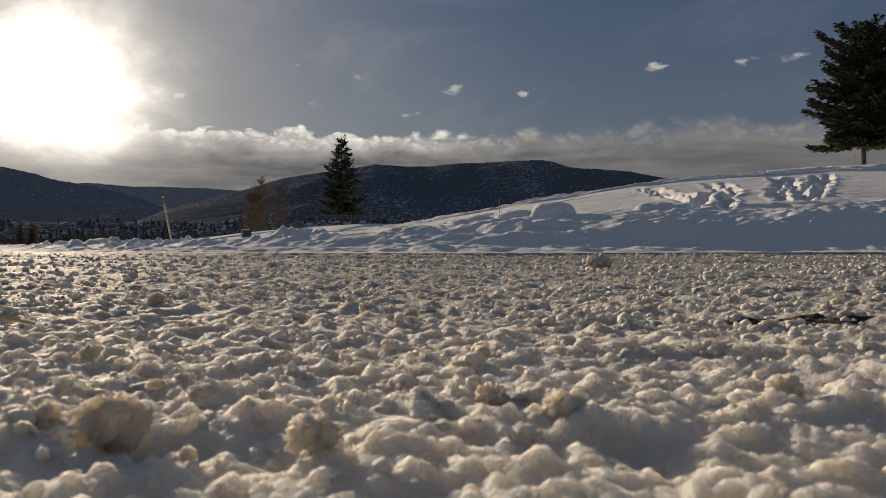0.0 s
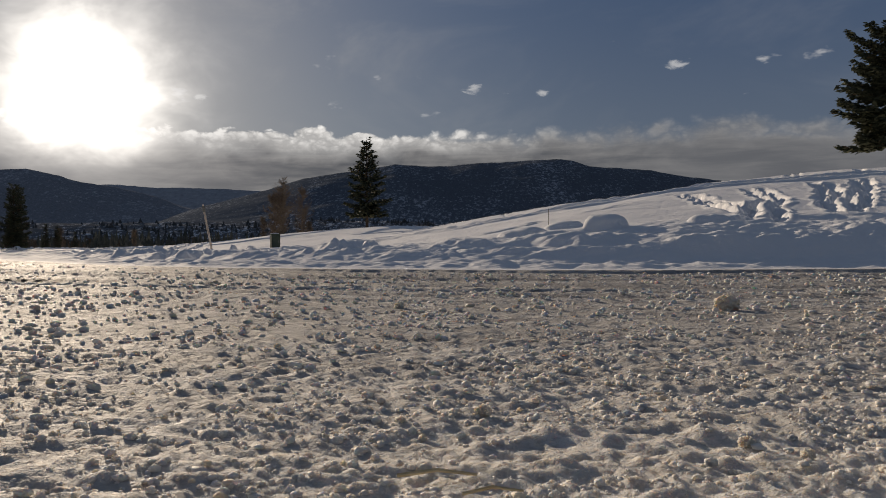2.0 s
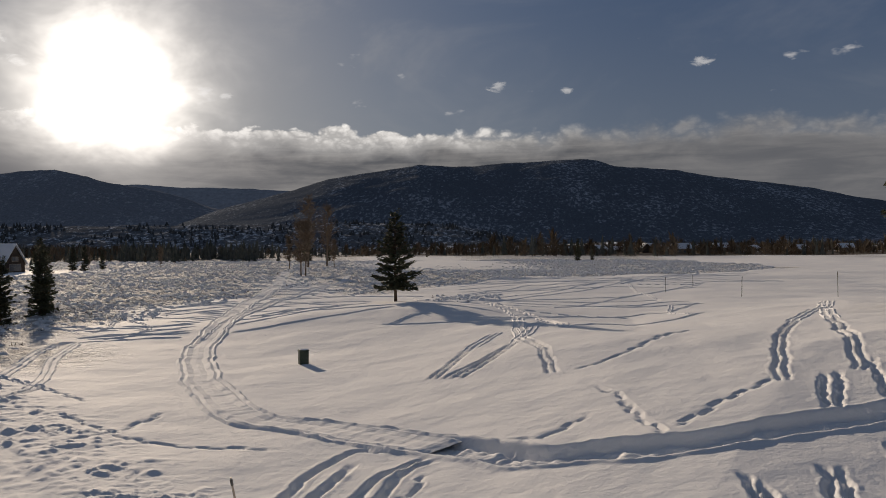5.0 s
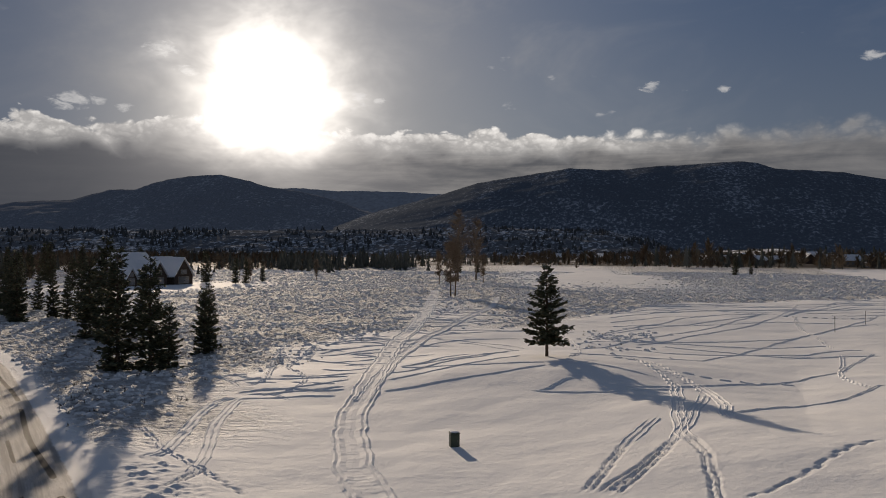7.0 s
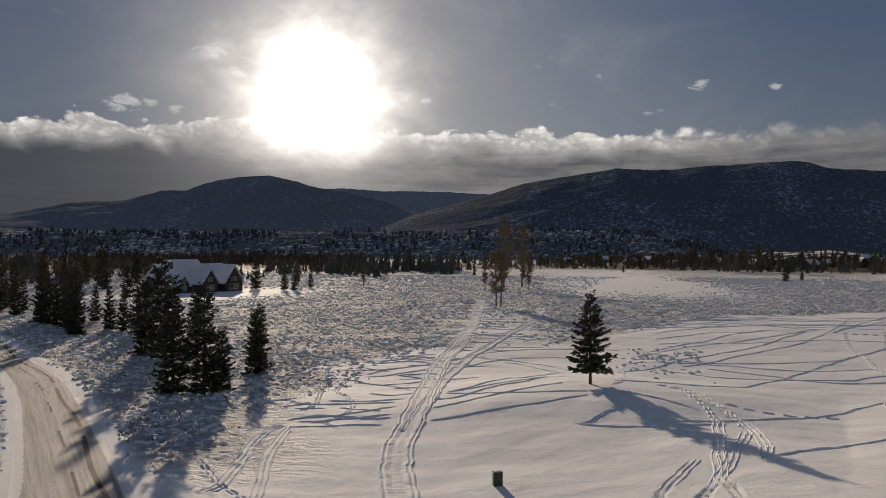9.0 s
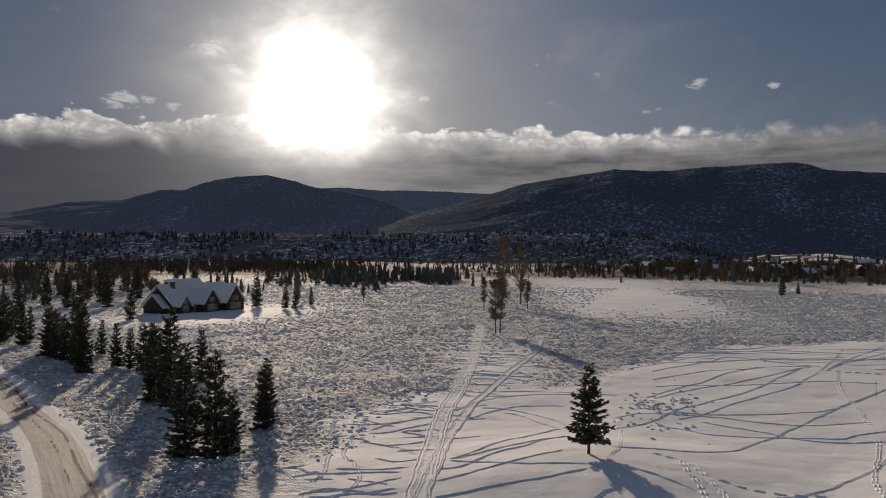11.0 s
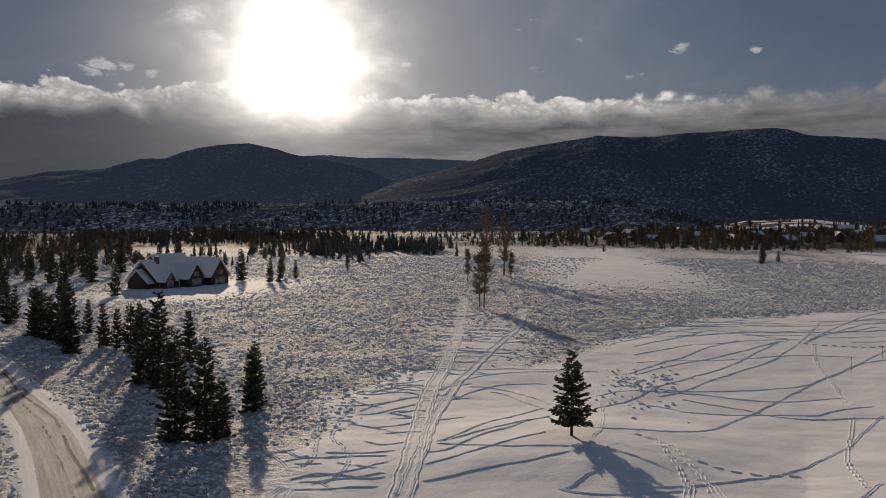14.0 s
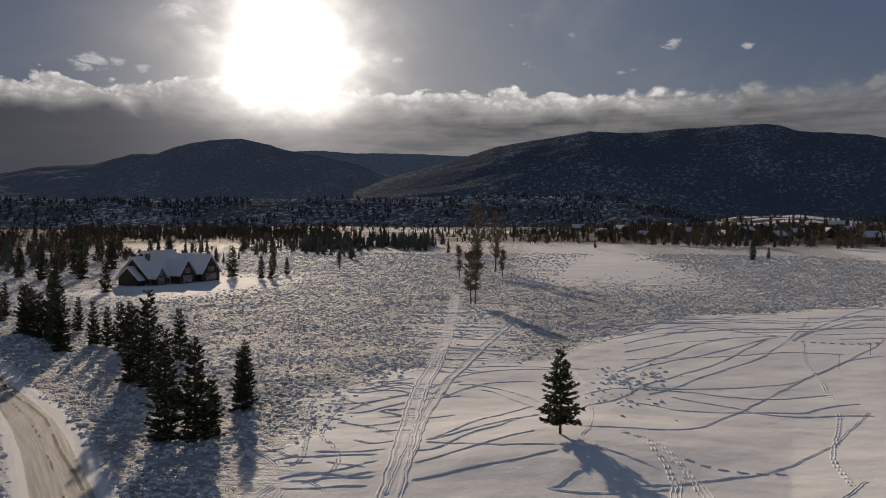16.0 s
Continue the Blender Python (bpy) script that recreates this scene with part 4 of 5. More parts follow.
def empty(name, m, label, category, group=""):
    ob = new(name)
    ob.matrix_world = m
    ob.empty_display_size = 0.1
    return tagged(ob, label, category, group)


def tube(bm, points, radii, sides=6):
    """A tapering tube along the points."""
    rows = []
    for i, p in enumerate(points):
        p = Vector(p)
        d = (Vector(points[min(i + 1, len(points) - 1)]) - Vector(points[max(i - 1, 0)])).normalized()
        u = d.orthogonal().normalized()
        v = d.cross(u)
        rows.append([bm.verts.new(p + radii[i] * (u * math.cos(2 * math.pi * k / sides) + v * math.sin(2 * math.pi * k / sides))) for k in range(sides)])
    for a, b in zip(rows[:-1], rows[1:]):
        for k in range(sides):
            bm.faces.new((a[k], a[(k + 1) % sides], b[(k + 1) % sides], b[k]))
    bm.faces.new(rows[0][::-1])
    bm.faces.new(rows[-1])


def box(bm, lo, hi, bevel=0.0):
    m = Matrix.Translation((Vector(lo) + Vector(hi)) / 2) @ Matrix.Diagonal((*(Vector(hi) - Vector(lo)), 1))
    made = bmesh.ops.create_cube(bm, size=1.0, matrix=m)["verts"]
    if bevel:
        bmesh.ops.bevel(bm, geom=list({e for v in made for e in v.link_edges}), offset=bevel, segments=2, affect="EDGES")


# ---------------------------------------------------------------- conifers
def spruce(height, width, seed, clear=0.08, blades=5200, shape=0.8, label="dark green spruce tree with snow round its foot"):
    """A conifer of its height at the origin: trunk, limbs, and a crown of needle sprays."""
    rnd = random.Random(seed)
    thing = empty("spruce_tree", Matrix(), label, "tree", "spruces on the field")
    bm = bmesh.new()
    lean = [rnd.uniform(-0.015, 0.015) * height for _ in range(2)]
    tube(bm, [(0, 0, -0.3), (0, 0, 0.3), (lean[0] * 0.5, lean[1] * 0.5, height * 0.5), (lean[0], lean[1], height * 0.985)], [height * 0.020, height * 0.017, height * 0.010, 0.008], 8)
    part("trunk", bm, BARK, thing)
    limbs, verts, faces = bmesh.new(), [], []
    levels = int(height * 3.2)
    boughs = []
    for lv in range(levels):
        f = max(0.0, (lv + rnd.uniform(-0.4, 0.4)) / levels)
        outline = (1 - f) ** shape * (0.70 + 0.30 * min(1, f * 6)) * rnd.uniform(0.66, 1.14)
        for b in range(rnd.choice((6, 7, 8))):
            a = b * 6.283 / 7 + rnd.uniform(-0.5, 0.5) + lv * 1.1
            g = min(0.99, max(0.0, f + rnd.uniform(-0.9, 0.9) / levels))
            boughs.append((g, height * (clear + (0.97 - clear) * g), a, max(0.22, width * outline * rnd.uniform(0.60, 1.12))))
    total = sum(b[3] for b in boughs)
    for f, zc, a, L in boughs:
        sag = rnd.uniform(0.12, 0.38) * L * (1 - f) - 0.45 * L * f
        ca, sa = math.cos(a), math.sin(a)
        cx, cy = lean[0] * f, lean[1] * f

        def at(t):
            return Vector((cx + ca * L * t, cy + sa * L * t, zc - sag * t + 0.26 * L * t * t))

        if L > 0.4:
            tube(limbs, [at(0), at(0.5), at(0.95)], [0.030, 0.018, 0.006], 3)
        for _ in range(max(5, int(blades * L / total))):
            t = rnd.uniform(0.05, 1.0) ** 0.75
            away = rnd.uniform(-0.30, 0.30) * L * (1.05 - 0.75 * t)
            p = at(t) + Vector((-sa * away, ca * away, rnd.uniform(-0.06, 0.05) - 0.15 * abs(away)))
            w = rnd.uniform(-1, 1) * (1.25 - 0.8 * t)
            out = Vector((ca - sa * w * 1.5, sa + ca * w * 1.5, rnd.uniform(-0.45, 0.5))).normalized()
            ln = rnd.uniform(0.19, 0.42) * (0.6 + 0.07 * height) * (1 - 0.35 * f)
            side = out.cross(Vector((rnd.uniform(-0.5, 0.5), rnd.uniform(-0.5, 0.5), 1))).normalized() * ln * rnd.uniform(0.20, 0.36)
            i = len(verts)
            mid = p + out * ln * 0.45 + Vector((0, 0, rnd.uniform(-0.03, 0.05)))
            verts += [p - side * 0.35, mid - side, p + out * ln, mid + side, mid + Vector((0, 0, ln * 0.16))]
            faces += [(i, i + 1, i + 4), (i + 1, i + 2, i + 4), (i + 2, i + 3, i + 4), (i + 3, i, i + 4)]
    tagged(part("limb_work", limbs, BARK, thing), kind="stuff")
    me = bpy.data.meshes.new("crown")
    me.from_pydata(verts, [], faces)
    me.materials.append(NEEDLES)
    crown = new("crown", me)
    crown.parent = thing
    return thing


def stand(x, y, turn=0.0, size=1.0, sink=0.05):
    return pose(x, y, ground_z(x, y) - sink, 0, 0, turn) @ Matrix.Scale(size, 4)


lone = spruce(7.0, 2.15, 11, 0.155, 4600, 0.85, "lone dark green spruce with a clear trunk on open snow")
big_pine = spruce(9.2, 3.3, 14, 0.31, 19000, 0.42, "broad full-crowned spruce tree on top of the snow mound")
KINDS = [spruce(8.0, 1.60, 12, 0.03, 4800, 0.50), spruce(8.0, 1.80, 13, 0.03, 5200, 0.56), spruce(8.0, 1.38, 15, 0.05, 4200, 0.46)]
# x, y, height, which form, turn
PLACES = [(-39.6, 64.4, 9.4, 0, 40), (-37.4, 65.3, 8.9, 1, 150), (-36.6, 66.6, 5.3, 1, 250), (-53.4, 84.6, 10.7, 0, 10), (-58.4, 100.0, 7.1, 2, 200),
          (-38.7, 76.7, 6.2, 1, 90), (-40.2, 80.5, 6.3, 0, 300), (-71.3, 107.2, 6.8, 1, 20), (-69.6, 106.5, 7.1, 2, 130), (-77.1, 109.6, 6.6, 2, 240),
          (-87.4, 120.5, 5.8, 2, 60), (-92.0, 116.2, 7.6, 0, 180), (-91.0, 119.2, 8.9, 1, 310), (-78.5, 104.1, 9.4, 0, 15), (-85.6, 112.1, 7.6, 1, 110), (-82.4, 108.4, 8.2, 2, 45),
          (-94.5, 117.5, 8.2, 1, 95), (-89.0, 114.0, 7.0, 0, 140), (-74.5, 108.8, 6.0, 2, 15), (-56.8, 87.0, 8.8, 1, 65), (-97.0, 121.0, 6.4, 2, 35), (-115.0, 131.0, 8.0, 1, 80), (-118.5, 136.5, 8.4, 0, 130),
          (-60.0, 62.0, 9.0, 1, 15), (-66.5, 70.0, 9.6, 0, 75), (-73.0, 77.0, 8.6, 1, 155), (-56.0, 55.0, 8.2, 2, 225),
          (-121.3, 141.3, 6.5, 2, 210), (-109.1, 129.1, 7.4, 0, 330), (-111.3, 133.7, 6.4, 2, 75), (-99.0, 124.0, 7.0, 1, 15),
          (34.6, 358, 8.9, 0, 30), (41.5, 370, 5.0, 2, 80), (-122.0, 179.7, 7.7, 1, 20), (-116.4, 231.3, 9.2, 1, 30), (-105.3, 226.0, 7.2, 2, 60), (-103.5, 228.7, 6.7, 0, 100), (-104.9, 242.8, 5.7, 2, 170),
          (-152, 214, 11.0, 0, 70), (-158, 205, 10.0, 2, 160), (-165, 230, 11.5, 1, 220), (-147, 240, 10.5, 2, 280), (-170, 212, 10.0, 0, 40), (-140, 186, 8.6, 1, 60), (-149, 176, 9.4, 0, 120),
          (-66, 330, 9.5, 1, 40), (-60, 338, 7.5, 2, 99)]
for x, y, h, k, turn in PLACES:
    copy_thing(KINDS[k], stand(x, y, turn, h / 8.0))
lone.matrix_world = stand(-7.5, 67.4, 70)
big_pine.matrix_world = stand(22.05, 47.5, 0)
for k, xy, h in ((0, (-168.0, 252), 11.0), (1, (-150.0, 255), 10.0), (2, (-176.0, 238), 10.5)):
    KINDS[k].matrix_world = stand(*xy, 0, h / 8.0)


# ---------------------------------------------------------------- hills
def hill(name, label, az0, az1, near, far, crest, top, floor, mat, seed, rough=1.0, steps=(420, 70)):
    """A long slope: its foot at near, its crest at far, the crest's angle over the eye given along the azimuth."""
    a = np.linspace(az0, az1, steps[0])
    t = np.linspace(0, 1.25, steps[1])
    A, T = np.meshgrid(a, t)
    d = near + (far - near) * T
    x, y = d * np.sin(np.radians(A)), d * np.cos(np.radians(A))
    el = np.interp(A, crest, top)
    hz = 14 + far * np.tan(np.radians(el))
    rise = np.where(T < 1, 0.75 * T + 0.25 * smooth(T, -0.12, 1.02), 1 - 0.5 * (T - 1))
    scale = (far - near) / 6
    z = floor + (hz - floor) * rise + rough * np.minimum(1, T * 2) * (1.2 - np.minimum(T, 1)) * fbm(x, y, scale, 4, seed) * (hz - floor) * 0.22
    z = z + min(1.0, rough * 2) * fbm(x, y, 26.0, 3, seed + 5) * np.minimum(1, T * 3) * (0.6 + 2.2 * smooth(T, 0.9, 0.99))
    n0, n1 = steps
    co = np.stack([x.ravel(), y.ravel(), z.ravel()], -1)
    idx = np.arange(n0 * n1).reshape(n1, n0)
    q = np.stack([idx[:-1, :-1], idx[:-1, 1:], idx[1:, 1:], idx[1:, :-1]], -1).reshape(-1, 4)
    me = bpy.data.meshes.new(name)
    me.from_pydata(co.tolist(), [], q.tolist())
    me.polygons.foreach_set("use_smooth", np.ones(len(q), dtype=bool))
    me.materials.append(mat)
    return tagged(new(name, me), label, "hill", kind="structure")


# mountain colours paled to stand in for aerial haze, most on the farthest ridge
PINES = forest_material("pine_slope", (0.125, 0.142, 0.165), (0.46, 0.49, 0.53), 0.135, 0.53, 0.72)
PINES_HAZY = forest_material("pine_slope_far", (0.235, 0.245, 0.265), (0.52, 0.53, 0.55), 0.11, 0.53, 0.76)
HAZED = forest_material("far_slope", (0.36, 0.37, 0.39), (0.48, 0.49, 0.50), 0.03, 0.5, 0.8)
SCRUB = forest_material("scrub_slope", (0.14, 0.148, 0.158), (0.66, 0.69, 0.73), 0.19, 0.51, 0.65)
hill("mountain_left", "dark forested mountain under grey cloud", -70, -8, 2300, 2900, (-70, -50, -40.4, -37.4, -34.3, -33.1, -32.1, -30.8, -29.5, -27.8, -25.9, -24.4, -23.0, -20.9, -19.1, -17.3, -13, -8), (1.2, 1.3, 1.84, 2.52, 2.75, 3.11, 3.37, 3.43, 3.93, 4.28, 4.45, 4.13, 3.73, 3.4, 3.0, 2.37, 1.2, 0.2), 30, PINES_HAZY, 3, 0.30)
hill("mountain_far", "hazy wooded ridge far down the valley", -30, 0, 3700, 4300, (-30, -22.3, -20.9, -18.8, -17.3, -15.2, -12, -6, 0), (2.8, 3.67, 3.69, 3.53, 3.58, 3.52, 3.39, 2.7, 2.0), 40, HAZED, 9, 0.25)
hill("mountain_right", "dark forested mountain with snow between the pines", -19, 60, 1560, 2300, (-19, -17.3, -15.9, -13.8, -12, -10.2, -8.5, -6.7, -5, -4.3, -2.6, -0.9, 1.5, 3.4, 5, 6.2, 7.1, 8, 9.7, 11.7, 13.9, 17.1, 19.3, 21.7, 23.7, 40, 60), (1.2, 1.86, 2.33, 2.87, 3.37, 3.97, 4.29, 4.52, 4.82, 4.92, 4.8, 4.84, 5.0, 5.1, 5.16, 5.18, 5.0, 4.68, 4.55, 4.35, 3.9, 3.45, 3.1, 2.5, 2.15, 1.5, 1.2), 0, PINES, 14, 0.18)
bench = hill("bench", "low snowy hillside dotted with pines across the valley", -70, 60, 960, 1150, (-70, -30, -20, -8, -2, 1, 3, 60), (0.75, 0.85, 0.95, 1.1, 0.9, 0.3, -0.85, -0.85), 0, SCRUB, 21, 0.30, (500, 60))


MEADOW = forest_material("meadow_slope", (0.10, 0.095, 0.085), (0.80, 0.81, 0.83), 0.018, 0.47, 0.54)
hill("meadow", "snowy valley meadows with dark patches of scrub", -4, 40, 900, 1420, (-4, 2, 4.5, 8, 10.5, 13, 18, 26, 40), (-1.0, -0.8, -0.28, -0.12, -0.35, -0.8, -0.4, -0.3, -0.6), -1, MEADOW, 33, 0.12, (260, 50))


# ---------------------------------------------------------------- bare trees
def bare_tree(height, seed, spread=0.35, trunks=1, label="leafless aspen with a thin pale trunk on the snow"):
    rnd = random.Random(seed)
    thing = empty("aspen_tree", Matrix(), label, "tree", "leafless trees on the field")
    twigs, verts, faces = bmesh.new(), [], []
    for k in range(trunks):
        off = (k - (trunks - 1) / 2) * 0.9
        bm = bmesh.new()
        tip = Vector((off * 1.2 + rnd.uniform(-0.3, 0.3), rnd.uniform(-0.3, 0.3), height))
        base = Vector((off, rnd.uniform(-0.3, 0.3), -0.3))
        tube(bm, [base, base.lerp(tip, 0.4) + Vector((0.08, 0, 0)), tip], [height * 0.016, height * 0.011, 0.01], 7)
        part("trunk", bm, PALE_BARK, thing)
        for i in range(int(height * 5)):
            f = rnd.uniform(0.26, 0.98)
            p = base.lerp(tip, f)
            a = rnd.uniform(0, 6.283)
            L = height * spread * max(0.15, 0.85 - abs(f - 0.55) * 1.5) * rnd.uniform(0.45, 1.1) + 0.2
            up = rnd.uniform(0.35, 1.25)
            q = p + Vector((math.cos(a) * L * 0.6, math.sin(a) * L * 0.6, L * up * 0.6))
            tube(twigs, [p, p.lerp(q, 0.5) + Vector((0, 0, -0.05 * L)), q], [0.022, 0.014, 0.006], 3)
            for _ in range(40):
                b = p.lerp(q, rnd.uniform(0.2, 1.0))
                d = Vector((rnd.uniform(-1, 1), rnd.uniform(-1, 1), rnd.uniform(-0.3, 1.0))).normalized() * rnd.uniform(0.5, 1.3)
                w = d.cross(Vector((rnd.uniform(-1, 1), rnd.uniform(-1, 1), 0.1))).normalized() * 0.03
                n0 = len(verts)
                verts += [b - w, b + w, b + d]
                faces.append((n0, n0 + 1, n0 + 2))
    tagged(part("branch_work", twigs, PALE_BARK, thing), kind="stuff")
    me = bpy.data.meshes.new("twigs")
    me.from_pydata(verts, [], faces)
    me.materials.append(TWIG)
    ob = tagged(new("twig_haze", me), kind="stuff")
    ob.parent = thing
    return thing


bare_tree(10.5, 3, 0.42, 2).matrix_world = stand(-36.0, 174.0, 20)
bare_tree(9.0, 4, 0.25, 1).matrix_world = stand(-54.5, 246.0, 20)
bare_tree(8.0, 5, 0.25, 1).matrix_world = stand(-42.4, 248.0, 140)
bare_tree(20.5, 6, 0.46, 1, "tall leafless cottonwood with reddish twigs").matrix_world = stand(-52.5, 262.0, 20)
bare_tree(18.0, 7, 0.46, 1, "tall leafless cottonwood with reddish twigs").matrix_world = stand(-48.0, 268.0, 90)
bare_tree(6.5, 8, 0.25, 1).matrix_world = stand(-112.0, 250.0, 90)
bare_tree(6.0, 9, 0.25, 1).matrix_world = stand(-96.0, 262.0, 90)

# ---------------------------------------------------------------- small things by the road and on the field
GREEN_PAINT = plain("green_paint", (0.055, 0.075, 0.050), (0.075, 0.095, 0.065), 5.0, 0.55, 0.05, 0.4)
STEEL = plain("weathered_steel", (0.16, 0.15, 0.13), (0.26, 0.24, 0.20), 12.0, 0.6)
ORANGE = plain("faded_orange", (0.62, 0.50, 0.38), (0.76, 0.68, 0.58), 9.0, 0.6)
STRAW = plain("straw", (0.52, 0.42, 0.24), (0.66, 0.56, 0.36), 60.0, 0.8)


def utility_box():
    t = empty("utility_box", pose(-9.4, 43.4, ground_z(-9.4, 43.4) - 0.02, 0, 0, 24), "dark green metal utility box half sunk in snow", "utility box")
    bm = bmesh.new()
    box(bm, (-0.21, -0.21, -0.25), (0.21, 0.21, 0.70), 0.02)
    part("body", bm, GREEN_PAINT, t)
    bm = bmesh.new()
    box(bm, (-0.235, -0.235, 0.70), (0.235, 0.235, 0.765), 0.025)
    part("lid", bm, GREEN_PAINT, t)
    bm = bmesh.new()
    box(bm, (-0.17, -0.223, 0.08), (0.17, -0.207, 0.64), 0.006)
    door = part("door", bm, GREEN_PAINT, t)
    bm = bmesh.new()
    box(bm, (0.10, -0.245, 0.34), (0.135, -0.220, 0.44), 0.006)
    part("latch", bm, STEEL, door)
    bm = bmesh.new()
    bmesh.ops.create_uvsphere(bm, u_segments=14, v_segments=7, radius=1.0, matrix=pose(0, 0, 0.765) @ Matrix.Diagonal((0.22, 0.22, 0.045, 1)))
    part("snow_cap", bm, SNOW, t, "thin cap of snow")


utility_box()


def marker(name, x, y, h, r, mat, label, lean=(0, 0), group=""):
    t = empty(name, pose(x, y, ground_z(x, y), lean[0], lean[1], 0), label, "marker post", group)
    bm = bmesh.new()
    tube(bm, [(0, 0, -0.4), (0, 0, h * 0.5), (0, 0, h)], [r, r, r * 0.9], 8)
    pole = part("pole", bm, mat, t)
    bm = bmesh.new()
    tube(bm, [(0, 0, h * 0.86), (0, 0, h * 0.97)], [r * 1.25, r * 1.25], 8)
    part("reflector_band", bm, STEEL, pole)


marker("snow_stake", -5.7, 19.2, 1.16, 0.024, ORANGE, "thin faded orange snow stake leaning beside the road", (0, -11))
for x, y, h in ((26.1, 99.1, 2.2), (33.2, 91.4, 2.5), (20.9, 113.4, 1.9), (26.8, 125.0, 1.7)):
    marker("boundary_stake", x, y, h, 0.03, STEEL, "thin grey boundary stake standing in open snow", (random.uniform(-2, 2), random.uniform(-2, 2)), "boundary stakes")
marker("wire_stake", 0.75, 12.0, 0.34, 0.004, STEEL, "thin wire stake stuck in the snow bank")
marker("wire_stake", 18.6, 41.0, 1.4, 0.012, STEEL, "thin wire stake beside the broad spruce")


def straw(x, y, length, turn, r):
    t = empty("straw", pose(x, y, 0.008, 0, 0, turn), "pale dry straw lying on the packed snow", "straw", "straws on the road")
    bm = bmesh.new()
    tube(bm, [(-length / 2, 0, 0.002), (0, 0.001, 0.006), (length / 2, 0, 0.001)], [r, r, r * 0.7], 6)
    part("stalk", bm, STRAW, t)


straw(-0.41, 0.80, 0.075, 6, 0.0022)
straw(-0.36, 0.74, 0.055, 14, 0.0018)


# ---------------------------------------------------------------- loose crumbs of snow on the road
def crumb_material():
    m, n, s, p = material("snow_crumb", 0.7)
    isl = n.add("ShaderNodeNewGeometry").outputs["Random Per Island"]
    c = n.mix(n.ramp(isl, 0.62, 1.0), (0.91, 0.87, 0.81), (0.78, 0.68, 0.53))
    c = n.mix(n.math("MULTIPLY", n.noise(p, 180.0, 4), 0.5), c, (0.84, 0.82, 0.78))
    wire(n, c, s.inputs["Base Color"])
    s.inputs["Specular IOR Level"].default_value = 0.22
    s.inputs["Subsurface Weight"].default_value = 0.75
    s.inputs["Subsurface Radius"].default_value = (0.012, 0.010, 0.008)
    s.inputs["Subsurface Scale"].default_value = 1.0
    bump(n, s, n.noise(p, 330.0, 4, 0.7), 1.0, 0.005)
    return m


CRUMB = crumb_material()


def crumb_mesh(name, spots, mat, fine=2):
    """Many rough little lumps in one mesh. spots: x, y, z, radius."""
    bm = bmesh.new()
    bmesh.ops.create_icosphere(bm, subdivisions=fine, radius=1.0)
    bm.verts.ensure_lookup_table()
    v0 = np.array([v.co[:] for v in bm.verts])
    f0 = np.array([[v.index for v in f.verts] for f in bm.faces])
    bm.free()
    rng = np.random.default_rng(5)
    vs, fs = [], []
    for i, (x, y, z, r) in enumerate(spots):
        o = rng.uniform(0, 50, 3)
        rag = 1.5 if len(spots) == 1 else 1.0
        w = 1 + rag * 0.42 * perlin(v0[:, 0] * 1.6 + o[0], v0[:, 1] * 1.6 + v0[:, 2] * 1.1 + o[1], i % 97) + rag * 0.25 * perlin(v0[:, 1] * 4 + o[2], v0[:, 2] * 4 + v0[:, 0] * 2, i % 89) + (0.26 * perlin(v0[:, 0] * 9 + v0[:, 2] * 3, v0[:, 1] * 9 - v0[:, 2] * 5, 3) if len(spots) == 1 else 0)
        s = rng.uniform((0.75, 0.75, 0.55), (1.3, 1.3, 0.95))
        vs.append(v0 * w[:, None] * r * s + (x, y, z))
        fs.append(f0 + i * len(v0))
    v, f = np.vstack(vs), np.vstack(fs)
    me = bpy.data.meshes.new(name)
    me.from_pydata(v.tolist(), [], f.tolist())
    me.polygons.foreach_set("use_smooth", np.ones(len(f), dtype=bool))
    me.materials.append(mat)
    return new(name, me)


def road_crumbs(count, near, far, seed, scale=1.0):
    rng = np.random.default_rng(seed)
    r = np.exp(rng.uniform(math.log(near), math.log(far), count))
    a = rng.uniform(radians(-46), radians(34), count)
    x, y = r * np.sin(a), r * np.cos(a)
    keep = fbm(x, y, 0.35, 3, 70) + 0.6 * fbm(x * 0.5, y, 0.12, 2, 71) > rng.uniform(-0.7, 0.5, count)
    x, y, r = x[keep], y[keep], r[keep]
    size = np.minimum((0.0014 + 0.0034 * rng.random(len(x)) ** 3) * (0.8 + 0.75 * r), 0.014) * scale
    z = surface(x, y)
    return np.column_stack([x, y, z + size * 0.25, size]).tolist()


tagged(crumb_mesh("snow_crumbs", road_crumbs(1500, 0.26, 0.9, 8), CRUMB), "loose crumbs of dirty snow on the packed road", "snow crumbs", kind="stuff")
def road_clods(count, seed):
    """Clods thrown up by wheels, in rows along the road."""
    rng = np.random.default_rng(seed)
    r, a = rng.uniform(5.5, 22, count), rng.uniform(radians(-44), radians(26), count)
    x, y = r * np.sin(a), r * np.cos(a)
    _, field, outer, along = lie(x, y)
    rows = fbm(field, along * 0.06, 0.45, 3, 72)
    k = (np.maximum(field, outer) < -0.1) & (rows > rng.uniform(-0.3, 0.6, count))
    x, y = x[k], y[k]
    size = 0.005 + 0.016 * rng.random(len(x)) ** 3
    return np.column_stack([x, y, surface(x, y) + size * 0.2, size]).tolist()


